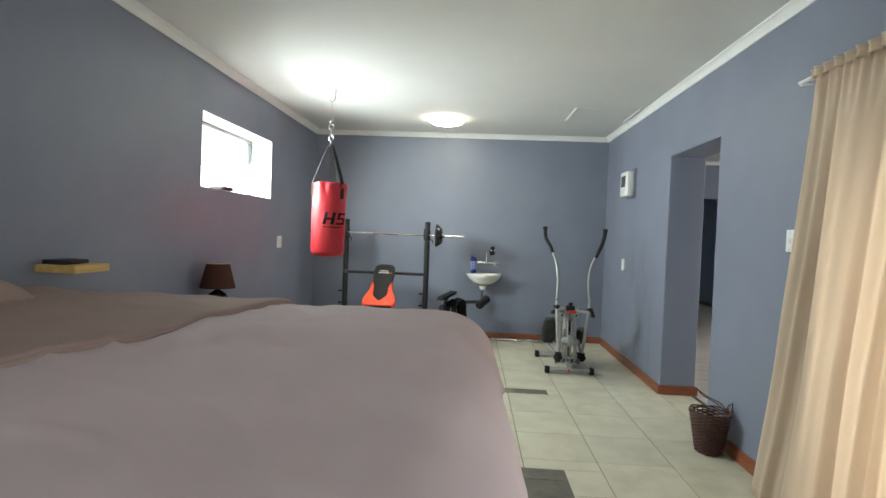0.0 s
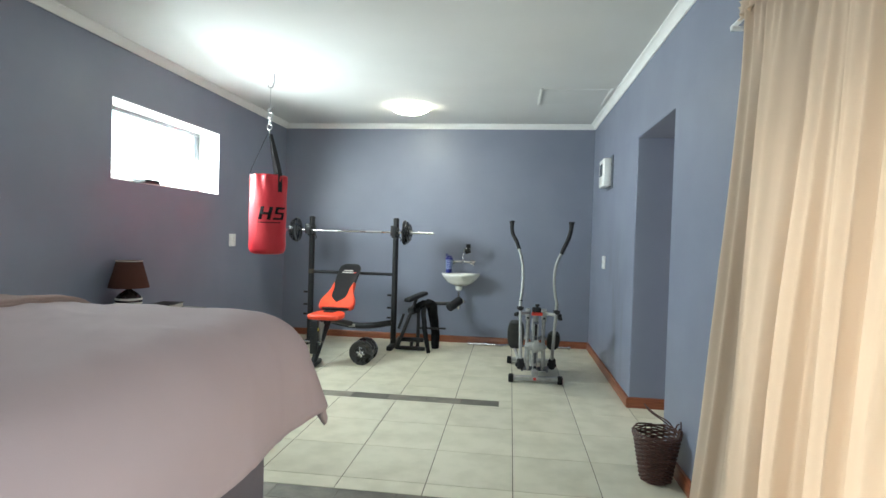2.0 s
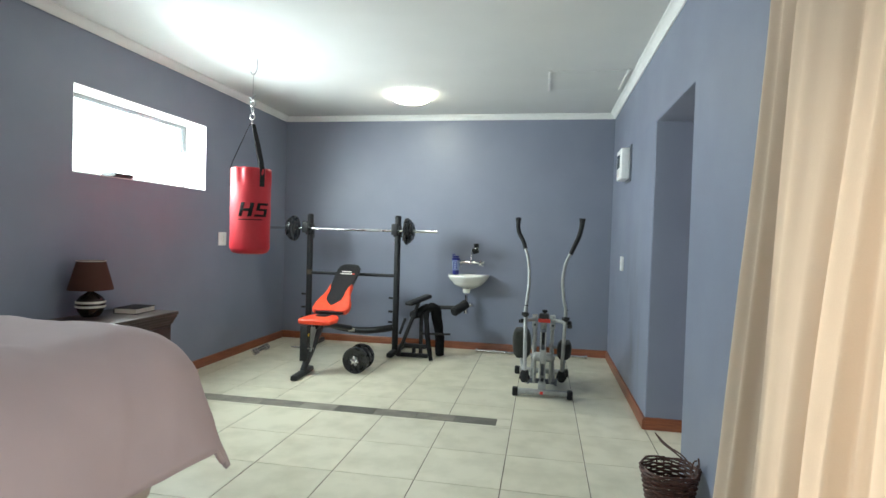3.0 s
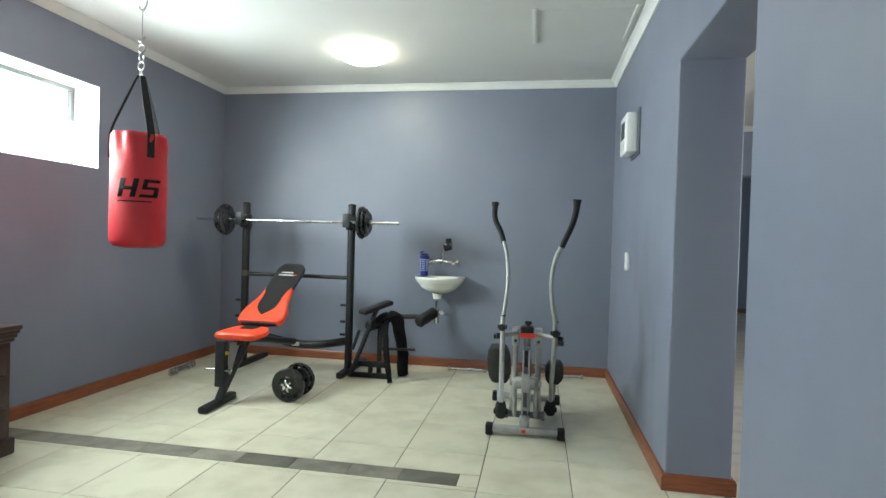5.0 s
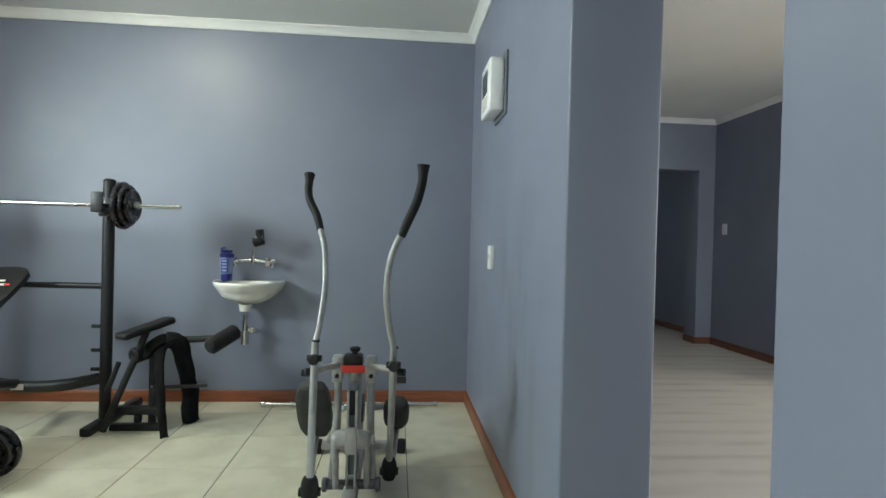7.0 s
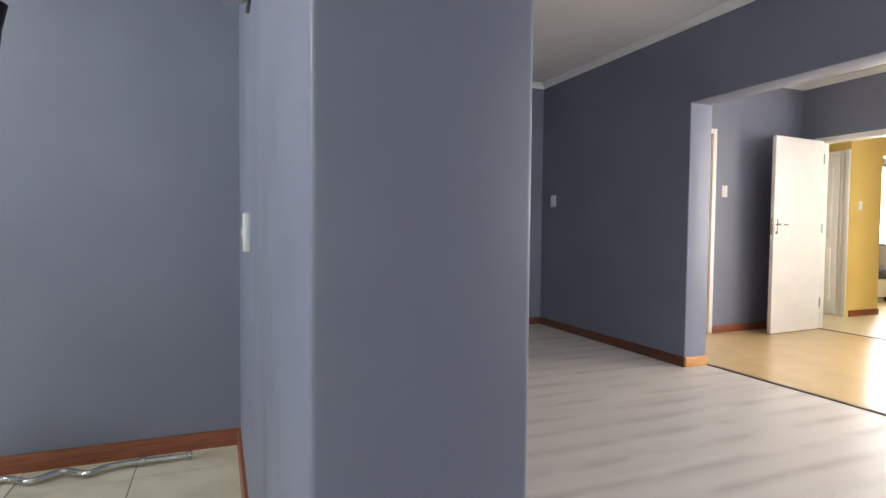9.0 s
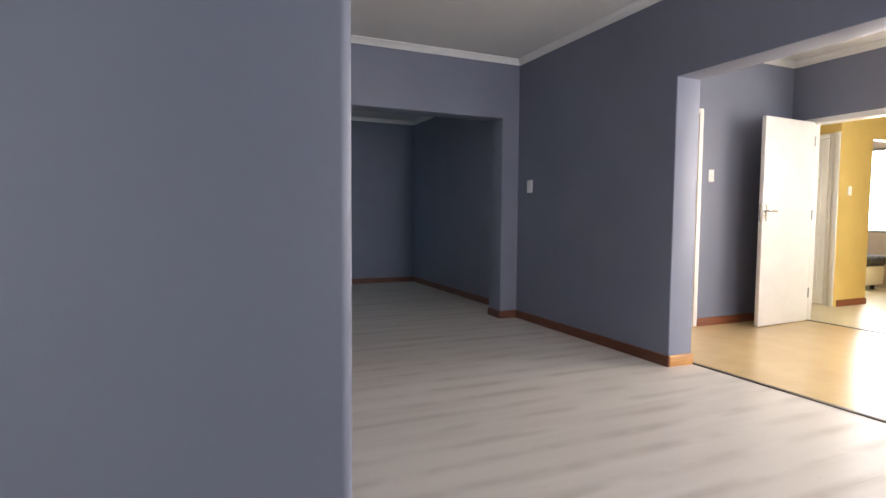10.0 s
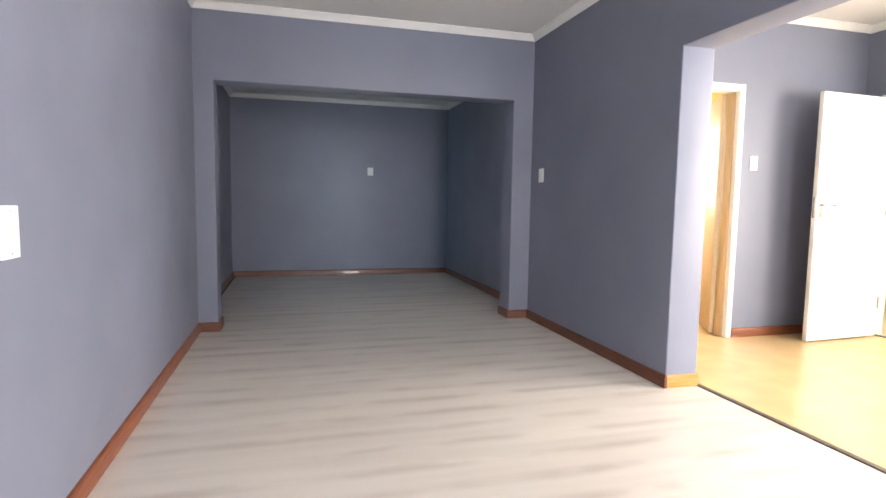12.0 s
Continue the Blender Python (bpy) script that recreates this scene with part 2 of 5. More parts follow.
M_WEBBING = mat("black_webbing", (0.014, 0.014, 0.015), (0.024, 0.024, 0.025), rough=0.9, spec=0.08, scale=90, bump=0.3)
M_BLACKCLOTH = mat("black_cotton", (0.006, 0.006, 0.007), (0.011, 0.011, 0.012), rough=0.95, scale=20, bump=0.3, spec=0.1)
M_DARKWOOD = mat("dark_stained_wood", (0.028, 0.014, 0.011), (0.045, 0.023, 0.017), rough=0.42, scale=5, stretch=(1, 12, 12), bump=0.1, bscale=50, coat=0.06)
M_PINE = mat("pine", (0.60, 0.40, 0.14), (0.50, 0.32, 0.10), rough=0.45, scale=4, stretch=(9, 1, 9), bump=0.1)
M_SHADE = cloth_through("brown_shade", (0.080, 0.036, 0.028), 0.05)
M_LAMPBASE = mat("dark_glazed_ceramic", (0.016, 0.011, 0.010), (0.028, 0.02, 0.018), rough=0.18, scale=10)
M_STRIPE = mat("cream_glaze", (0.66, 0.63, 0.58), rough=0.3)
M_DUVET = mat("mauve_cotton", (0.505, 0.418, 0.435), (0.472, 0.388, 0.405), rough=0.92, scale=3.0, bump=0.10, bscale=420, spec=0.15)
M_BLANKET = mat("dusty_brown_cotton", (0.335, 0.245, 0.225), (0.300, 0.218, 0.200), rough=0.95, scale=3.0, bump=0.12, bscale=420, spec=0.1)
M_SHEET = mat("pale_sheet", (0.52, 0.46, 0.42), rough=0.95, scale=3, bump=0.2, bscale=420, spec=0.1)
M_BASE = mat("grey_mauve_base_cloth", (0.22, 0.20, 0.235), (0.19, 0.175, 0.21), rough=0.9, scale=4, bump=0.3, bscale=400)
M_CURTAIN = cloth_through("cream_curtain", (0.80, 0.68, 0.555), 0.55)
M_WICKER = mat("brown_wicker", (0.085, 0.030, 0.020), (0.045, 0.018, 0.013), rough=0.55, scale=40, bump=0.3, rand=0.1)
M_BLUE = mat("blue_plastic", (0.016, 0.022, 0.20), (0.012, 0.018, 0.16), rough=0.3, scale=10)
M_CLEAR = mat("pale_blue_plastic", (0.30, 0.36, 0.52), (0.26, 0.32, 0.48), rough=0.25, scale=10)
M_DISPLAY = mat("grey_display", (0.085, 0.10, 0.11), rough=0.25, scale=20)
M_SCREENGREY = mat("grey_conduit", (0.12, 0.13, 0.155), rough=0.5, scale=20)
M_REDLABEL = mat("red_label", (0.62, 0.035, 0.02), rough=0.4)
M_YELLABEL = mat("yellow_label", (0.75, 0.55, 0.03), rough=0.4)
M_PAPER = mat("page_edges", (0.68, 0.64, 0.55), (0.55, 0.52, 0.45), rough=0.9, scale=60, stretch=(1, 1, 30))
M_ALU = mat("grey_window_frame", (0.22, 0.23, 0.24), rough=0.4, scale=20)
M_GLASS = glass("window_glass")
M_BACK = glow("bright_overcast", (0.93, 0.97, 1.0), 7.0)
M_DOME = glow("lit_opal_glass", (1.0, 0.93, 0.78), 42.0)
M_LED = glow("lit_downlight", (1.0, 0.95, 0.88), 8.0)
M_TRIM = mat("dark_threshold_strip", (0.10, 0.08, 0.06), (0.07, 0.055, 0.04), rough=0.45, metal=0.3, scale=30)
M_BEIGE = mat("varnished_door_edge", (0.62, 0.47, 0.30), (0.55, 0.40, 0.24), rough=0.45, scale=5, stretch=(9, 9, 1))
M_NAVY = mat("dark_patterned_cloth", (0.03, 0.03, 0.045), (0.10, 0.11, 0.12), rough=0.9, scale=14)

# ---- building helpers ----


def thing(name, at, label, category, group="", kind=""):
    e = new(name)
    e.empty_display_size = 0.05
    e.location = at
    return tagged(e, label, category, group, kind)


def part(name, bm, material, parent=None, label="", smooth=True, angle=35):
    """Links bm, built in world metres, as one mesh under parent (all share its origin)."""
    root = parent
    while root is not None and root.parent is not None:
        root = root.parent
    at = Vector(root.location) if root is not None else Vector((0, 0, 0))
    bmesh.ops.translate(bm, verts=bm.verts, vec=-at)
    bmesh.ops.recalc_face_normals(bm, faces=bm.faces)
    if smooth:
        for f in bm.faces:
            f.smooth = True
        lim = radians(angle)
        for e in bm.edges:
            if len(e.link_faces) == 2 and e.calc_face_angle(0) > lim:
                e.smooth = False
    me = bpy.data.meshes.new(name)
    bm.to_mesh(me)
    bm.free()
    mats = material if isinstance(material, (list, tuple)) else [material]
    for m in mats:
        me.materials.append(m)
    ob = new(name, me)
    if parent is not None:
        ob.parent = parent
    if label:
        ob["label"] = label
    return ob


def single(name, bm, material, label, category, kind="", group="", **kw):
    return tagged(part(name, bm, material, None, **kw), label, category, group, kind)


def B(*boxes, bevel=0.0, seg=2, m=None):
    """A bmesh of boxes (x0, x1, y0, y1, z0, z1), each bevelled."""
    bm = bmesh.new()
    for x0, x1, y0, y1, z0, z1 in boxes:
        r = bmesh.ops.create_cube(bm, size=1.0)
        vs = r["verts"]
        bmesh.ops.scale(bm, verts=vs, vec=(x1 - x0, y1 - y0, z1 - z0))
        bmesh.ops.translate(bm, verts=vs, vec=((x0 + x1) / 2, (y0 + y1) / 2, (z0 + z1) / 2))
        if bevel:
            es = list({e for v in vs for e in v.link_edges})
            bmesh.ops.bevel(bm, geom=es, offset=bevel, segments=seg, profile=0.5, affect="EDGES")
    if m is not None:
        bmesh.ops.transform(bm, matrix=m, verts=bm.verts)
    return bm


def ring(bm, centre, axis, r, seg, up=None):
    axis = Vector(axis).normalized()
    a = Vector(up) if up is not None else (Vector((0, 0, 1)) if abs(axis.z) < 0.9 else Vector((1, 0, 0)))
    u = axis.cross(a).normalized()
    w = axis.cross(u).normalized()
    c = Vector(centre)
    return [bm.verts.new(c + r * (math.cos(k * math.tau / seg) * u + math.sin(k * math.tau / seg) * w)) for k in range(seg)]


def skin(bm, rings, cap=True):
    n = len(rings[0])
    for a, b in zip(rings, rings[1:]):
        for k in range(n):
            bm.faces.new((a[k], a[(k + 1) % n], b[(k + 1) % n], b[k]))
    if cap:
        bm.faces.new(rings[0])
        bm.faces.new(rings[-1])


def lathe(profile, p0, axis=(0, 0, 1), seg=32, bm=None):
    """Rings of (radius, distance along axis) from p0."""
    bm = bm or bmesh.new()
    ax = Vector(axis).normalized()
    skin(bm, [ring(bm, Vector(p0) + ax * d, ax, max(r, 0.0006), seg) for r, d in profile])
    return bm


def cyl(p0, p1, r, seg=20, bm=None, edge=0.0, r1=None):
    p0, p1 = Vector(p0), Vector(p1)
    n = (p1 - p0).length
    r1 = r if r1 is None else r1
    e = min(edge or r * 0.12, n * 0.3)
    return lathe([(r - e, 0), (r, e), (r1, n - e), (r1 - e, n)], p0, p1 - p0, seg, bm)


def smooth_line(pts, n=8):
    out, p = [], [Vector(q) for q in pts]
    for i in range(len(p) - 1):
        a, b, c, d = p[max(i - 1, 0)], p[i], p[i + 1], p[min(i + 2, len(p) - 1)]
        for k in range(n):
            t = k / n
            out.append(0.5 * (2 * b + (c - a) * t + (2 * a - 5 * b + 4 * c - d) * t * t + (3 * b - a - 3 * c + d) * t ** 3))
    return out + [p[-1]]


def tube(pts, r, seg=12, bm=None, n=8, radii=None):
    bm = bm or bmesh.new()
    line = smooth_line(pts, n) if n > 1 else [Vector(q) for q in pts]
    rings = []
    up = None
    for i, q in enumerate(line):
        ax = (line[min(i + 1, len(line) - 1)] - line[max(i - 1, 0)]).normalized()
        if up is None:
            up = Vector((0, 0, 1)) if abs(ax.z) < 0.8 else Vector((0, 1, 0))
        up = (up - ax * up.dot(ax)).normalized()
        rr = r if radii is None else float(np.interp(i / (len(line) - 1), np.linspace(0, 1, len(radii)), radii))
        rings.append(ring(bm, q, ax, rr, seg, up))
    skin(bm, rings)
    return bm


def prism(outline, axis, a, b):
    """A closed outline of 2D points, extruded from a to b along the axis 0, 1 or 2; outline uses the other two axes in order."""
    bm = bmesh.new()

    def at(p, v):
        q = list(p)
        q.insert(axis, v)
        return bm.verts.new(q)

    skin(bm, [[at(p, a) for p in outline], [at(p, b) for p in outline]])
    return bm


def merge(*bms):
    out = bms[0]
    for o in bms[1:]:
        me = bpy.data.meshes.new("tmp")
        o.to_mesh(me)
        out.from_mesh(me)
        o.free()
        bpy.data.meshes.remove(me)
    return out


# ---- the setting ----
AX0, AX1, AY0, AY1, AZ = -1.98, 1.71, -1.9, 6.73, 2.572
BX0, BX1, BY0, BY1, BZ = 2.005, 4.97, 3.2, 9.165, 2.672
HX1, HY1, HZ = 7.66, 8.08, 2.69
T = 0.27


def solid(boxes):
    """One closed shell round the union of axis-aligned boxes."""
    bm = bmesh.new()
    br = [sorted({round(v, 4) for q in boxes for v in q[2 * k:2 * k + 2]}) for k in range(3)]
    full = set()
    for q in boxes:
        r = [[i for i, v in enumerate(br[k][:-1]) if round(q[2 * k], 4) <= v < round(q[2 * k + 1], 4)] for k in range(3)]
        full |= {(i, j, l) for i in r[0] for j in r[1] for l in r[2]}
    made = {}

    def at(i, j, l):
        if (i, j, l) not in made:
            made[i, j, l] = bm.verts.new((br[0][i], br[1][j], br[2][l]))
        return made[i, j, l]

    for i, j, l in sorted(full):
        for k in range(3):
            for d in (0, 1):
                nb = [i, j, l]
                nb[k] += 2 * d - 1
                if tuple(nb) in full:
                    continue
                u, w = [q for q in range(3) if q != k]
                face = []
                for du, dw in ((0, 0), (1, 0), (1, 1), (0, 1)):
                    c = [i, j, l]
                    c[k] += d
                    c[u] += du
                    c[w] += dw
                    face.append(at(*c))
                bm.faces.new(face)
    return bm


def structure(name, boxes, material, label, category="wall", round_at=(), round_z=None):
    """A piece of the setting. round_at: plan corners whose upright edges are worn round; round_z: a soffit's height, likewise."""
    bm = solid(boxes)
    bmesh.ops.recalc_face_normals(bm, faces=bm.faces)
    es = []
    for e in bm.edges:
        p, q = e.verts[0].co, e.verts[1].co
        if len(e.link_faces) == 2 and e.calc_face_angle(0) > 1.0:
            for x, y in round_at:
                if abs(p.x - x) + abs(p.y - y) + abs(q.x - x) + abs(q.y - y) < 0.001:
                    es.append(e)
            if round_z and abs(p.z - round_z) + abs(q.z - round_z) < 0.001 and e.is_convex:
                es.append(e)
    if es:
        bmesh.ops.bevel(bm, geom=es, offset=0.009, segments=3, profile=0.5, affect="EDGES")
    return single(name, bm, material, label, category, "structure", smooth=bool(es), angle=40)


WY0, WY1, WZ0, WZ1 = 3.784, 5.192, 1.582, 2.156
structure("wall_bedroom_west", [(AX0 - T, AX0, AY0, WY0, -0.03, AZ), (AX0 - T, AX0, WY1, AY1 + T, -0.03, AZ), (AX0 - T, AX0, WY0, WY1, -0.03, WZ0), (AX0 - T, AX0, WY0, WY1, WZ1, AZ)], M_WALL, "slate-blue painted plaster wall with a high window")
structure("wall_bedroom_north", [(AX0, AX1, AY1, AY1 + T, -0.03, AZ)], M_WALL, "slate-blue painted plaster wall behind the gym equipment")
OY0, OY1, OZ = 3.612, 4.545, 2.03
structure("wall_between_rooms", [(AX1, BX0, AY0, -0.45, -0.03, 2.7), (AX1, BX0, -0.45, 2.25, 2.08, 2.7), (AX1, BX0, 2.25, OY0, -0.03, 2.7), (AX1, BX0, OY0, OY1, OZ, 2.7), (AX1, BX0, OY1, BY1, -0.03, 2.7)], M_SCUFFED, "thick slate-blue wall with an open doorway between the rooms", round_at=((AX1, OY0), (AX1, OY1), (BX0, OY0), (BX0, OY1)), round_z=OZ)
structure("wall_bedroom_south", [(AX0 - T, -1.1, AY0 - T, AY0, -0.03, AZ), (0.7, BX0, AY0 - T, AY0, -0.03, AZ), (-1.1, 0.7, AY0 - T, AY0, -0.03, 0.9), (-1.1, 0.7, AY0 - T, AY0, 2.1, AZ)], M_WALL, "slate-blue painted plaster wall with an added window")
NX0, NX1, NZ = 2.158, 4.775, 2.068
structure("wall_lounge_north", [(1.7, NX0, BY1, BY1 + 0.24, -0.03, 2.7), (NX1, 5.34, BY1, BY1 + 0.24, -0.03, 2.7), (NX0, NX1, BY1, BY1 + 0.24, NZ, 2.7)], M_WALL, "slate-blue wall with a wide opening into a dim alcove", round_at=((NX0, BY1), (NX1, BY1)), round_z=NZ)
EY0, EY1, EZ = 4.35, 7.10, 2.045
structure("wall_lounge_east", [(BX1, 5.195, EY1, BY1, -0.03, 2.72), (BX1, 5.195, EY0, EY1, EZ, 2.72), (BX1, 5.195, BY0, EY0, -0.03, 2.72)], M_WALL, "slate-blue wall with a wide opening to the hall", round_at=((BX1, EY1), (5.195, EY1)), round_z=EZ)
structure("wall_south", [(BX0, 3.9, BY0 - T, BY0, -0.03, 2.72), (4.9, 5.56, BY0 - T, BY0, -0.03, 2.72), (3.9, 4.9, BY0 - T, BY0, -0.03, 0.5), (3.9, 4.9, BY0 - T, BY0, 2.2, 2.72), (6.16, HX1 + 0.14, BY0 - T, BY0, -0.03, 2.72), (5.56, 6.16, BY0 - T, BY0, -0.03, 0.35), (5.56, 6.16, BY0 - T, BY0, 2.15, 2.72)], M_WALL, "slate-blue wall with a wide window")
# the gap in this wall is added to hold the alcove fill lamp
structure("wall_alcove_west", [(1.70, 1.94, BY1 + 0.24, 9.46, -0.03, 2.62), (1.70, 1.94, 9.90, 12.75, -0.03, 2.62), (1.70, 1.94, 9.46, 9.90, -0.03, 0.75), (1.70, 1.94, 9.46, 9.90, 2.05, 2.62)], M_WALL, "slate-blue alcove wall with an opening added for fill light")
structure("wall_alcove_north", [(1.94, 5.08, 12.5, 12.75, -0.03, 2.62)], M_WALL, "slate-blue alcove back wall in shade")
structure("wall_alcove_east", [(5.08, 5.34, BY1 + 0.24, 12.75, -0.03, 2.62)], M_WALL, "slate-blue alcove wall in shade")
structure("wall_hall_north", [(5.195, 5.47, HY1, 8.20, -0.03, 2.72), (6.31, HX1 + 0.14, HY1, 8.20, -0.03, 2.72), (5.47, 6.31, HY1, 8.20, 2.08, 2.72)], M_WALL, "grey-mauve hall wall with a doorway")
D2Y0, D2Y1 = 7.02, 7.93
structure("wall_hall_east", [(HX1, HX1 + 0.14, BY0, 4.5, -0.03, 2.72), (HX1, HX1 + 0.14, 6.85, D2Y0, -0.03, 2.72), (HX1, HX1 + 0.14, 4.5, 6.85, -0.03, 0.35), (HX1, HX1 + 0.14, 4.5, 6.85, 2.25, 2.72), (HX1, HX1 + 0.14, D2Y1, HY1, -0.03, 2.72), (HX1, HX1 + 0.14, D2Y0, D2Y1, 2.05, 2.72)], M_WALL, "grey-mauve hall wall above an open doorway")
# the gap in the north side is added for the bathroom fill lamp
structure("wall_bathroom", [(5.195, 5.33, 8.20, 9.165, -0.03, 2.5), (5.34, 5.9, 9.6, 9.72, -0.03, 2.5), (6.7, 6.95, 9.6, 9.72, -0.03, 2.5), (5.9, 6.7, 9.6, 9.72, -0.03, 1.1), (5.9, 6.7, 9.6, 9.72, 2.1, 2.5), (6.83, 6.95, 8.20, 9.6, -0.03, 2.5), (5.34, 5.4, 9.165, 9.6, -0.03, 2.5)], M_YELLOW, "yellow painted bathroom walls")
structure("wall_passage", [(8.90, 9.02, 9.15, 10.0, -0.03, 2.6), (8.90, 9.02, 8.42, 9.15, 2.06, 2.6), (8.90, 9.53, 8.30, 8.42, -0.03, 2.6), (9.53, 10.33, 8.30, 8.42, 2.05, 2.6), (10.33, 11.6, 8.30, 8.42, -0.03, 2.6),
                           (7.80, 8.9, 10.0, 10.12, -0.03, 2.6), (7.68, 7.80, 8.20, 10.12, -0.03, 2.6), (11.5, 11.6, 6.62, 8.3, -0.03, 2.6), (7.80, 7.88, 6.62, 6.74, -0.03, 2.6), (8.75, 11.6, 6.62, 6.74, -0.03, 2.6), (7.88, 8.75, 6.62, 6.74, -0.03, 0.65), (7.88, 8.75, 6.62, 6.74, 2.15, 2.6)], M_YELLOW, "yellow painted passage walls beyond the hall door")
structure("wall_far_bedroom", [(9.02, 9.1, 8.42, 12.5, -0.03, 2.6), (9.1, 11.5, 12.38, 12.5, -0.03, 2.6), (11.5, 11.6, 8.42, 8.75, -0.03, 2.6), (11.5, 11.6, 10.65, 12.5, -0.03, 2.6), (11.5, 11.6, 8.75, 10.65, -0.03, 0.85), (11.5, 11.6, 8.75, 10.65, 2.15, 2.6)], M_SHEET, "pale walls of a bright far bedroom with a window")
structure("ceiling_bedroom", [(AX0 - T, AX1, AY0 - T, AY1 + T, AZ, AZ + 0.1)], M_CEIL, "white painted flat ceiling", "ceiling")
structure("ceiling_lounge", [(BX0, BX1, BY0 - T, BY1, BZ, BZ + 0.1)], M_CEIL, "white painted flat ceiling", "ceiling")
structure("ceiling_alcove", [(1.70, 5.34, BY1 + 0.24, 12.75, 2.56, 2.62)], M_CEIL, "white painted low alcove ceiling in shade", "ceiling")
structure("ceiling_hall", [(5.195, HX1, BY0, HY1, HZ, HZ + 0.1)], M_CEIL, "white painted hall ceiling", "ceiling")
structure("ceiling_bathroom", [(5.195, 6.95, 8.20, 9.72, 2.5, 2.56)], M_CEIL, "white bathroom ceiling", "ceiling")
structure("ceiling_passage", [(HX1 + 0.14, 11.6, 6.62, 12.5, 2.6, 2.68)], M_CEIL, "white passage ceiling", "ceiling")
structure("floor_hall", [(5.205, HX1 + 0.07, BY0, HY1, -0.05, 0.0)], M_VINYL, "glossy honey-coloured vinyl floor", "floor")
structure("floor_bathroom", [(5.23, 6.95, HY1, 9.72, -0.05, -0.003)], M_VINYL, "honey-coloured bathroom floor", "floor")
structure("floor_passage", [(HX1 + 0.07, 11.6, 6.62, 12.5, -0.05, 0.0)], M_PALEFLOOR, "pale yellow passage floor", "floor")
single("threshold_strip", prism([(5.185, 0.0), (5.19, 0.006), (5.222, 0.006), (5.227, 0.0)], 1, BY0, EY1), M_TRIM, "dark metal threshold strip between floors", "threshold", "structure")
single("threshold_strip", B((HX1 + 0.05, HX1 + 0.08, D2Y0, D2Y1, 0.0, 0.006), bevel=0.002), M_TRIM, "dark metal threshold strip at the hall door", "threshold", "structure")
g = structure("ground", [(-60, 60, -60, 60, -0.30, -0.25)], mat("pale_paving", (0.30, 0.29, 0.27), (0.24, 0.23, 0.21), rough=0.9, scale=3), "pale paved ground outside", "ground")


def run(profile, p0, p1, inward):
    """A moulding whose profile (out from the wall, height) runs from p0 to p1 along a wall; inward is the wall's normal."""
    bm = bmesh.new()
    n = Vector((*inward, 0))
    skin(bm, [[bm.verts.new(Vector((*p, 0)) + n * o + Vector((0, 0, z))) for o, z in profile] for p in (p0, p1)])
    return bm


def skirting(runs, label, name="baseboard", material=M_SKIRT):
    prof = [(0, 0.0), (0.018, 0.0), (0.019, 0.06), (0.012, 0.075), (0, 0.078)]
    for p0, p1, nrm in runs:
        single(name, run(prof, p0, p1, nrm), material, label, "skirting board", "structure", angle=30)


def cornice(runs, z):
    prof = [(0, -0.054), (0.01, -0.054), (0.014, -0.046), (0.026, -0.028), (0.040, -0.014), (0.054, -0.008), (0.056, 0), (0, 0)]
    for p0, p1, nrm in runs:
        single("trim", run([(o, z + h) for o, h in prof], p0, p1, nrm), M_CORNICE, "white coved plaster cornice", "cornice", "structure", angle=25)


cornice([((AX0, AY0), (AX0, AY1), (1, 0)), ((AX0, AY1), (AX1, AY1), (0, -1)), ((AX1, AY1), (AX1, AY0), (-1, 0))], AZ - 0.001)
cornice([((BX0, BY0), (BX0, BY1), (1, 0)), ((BX0, BY1), (BX1, BY1), (0, -1)), ((BX1, BY1), (BX1, BY0), (-1, 0))], BZ - 0.001)
cornice([((1.94, 12.5), (5.08, 12.5), (0, -1)), ((5.08, 12.5), (5.08, BY1 + 0.24), (-1, 0)), ((1.94, BY1 + 0.24), (1.94, 12.5), (1, 0))], 2.559)
cornice([((5.195, HY1), (HX1, HY1), (0, -1)), ((HX1, HY1), (HX1, BY0), (-1, 0))], HZ - 0.001)
RED = "varnished red-brown timber skirting board"
skirting([((AX0, AY0), (AX0, AY1), (1, 0)), ((AX0, AY1), (AX1, AY1), (0, -1)), ((AX1, AY1), (AX1, OY1 - 0.016), (-1, 0)), ((AX1, OY0), (AX1, 2.3), (-1, 0)), ((AX1, OY1), (BX0, OY1), (0, -1)), ((AX1, OY0), (BX0, OY0), (0, 1)),
          ((BX0, OY1 - 0.016), (BX0, BY1), (1, 0)), ((BX0, BY0), (BX0, OY0), (1, 0))], RED)
skirting([((BX0, BY1), (NX0 + 0.016, BY1), (0, -1)), ((NX1 - 0.016, BY1), (BX1, BY1), (0, -1)), ((BX1, BY1), (BX1, EY1 - 0.016), (-1, 0)), 
          ((NX0, BY1), (NX0, BY1 + 0.24), (1, 0)), ((NX1, BY1), (NX1, BY1 + 0.24), (-1, 0)), ((1.94, BY1 + 0.24), (1.94, 12.5), (1, 0)), ((1.94, 12.5), (5.08, 12.5), (0, -1)), ((5.08, 12.5), (5.08, BY1 + 0.24), (-1, 0))], "dark red-brown timber skirting board", material=M_SKIRTDARK)
skirting([((BX1, EY1), (5.195, EY1), (0, -1))], "short honey-coloured timber skirting at the opening", material=M_SKIRTHONEY)
skirting([((6.362, HY1), (HX1, HY1), (0, -1)), ((8.95, 8.30), (9.53, 8.30), (0, -1))], RED)

# windows


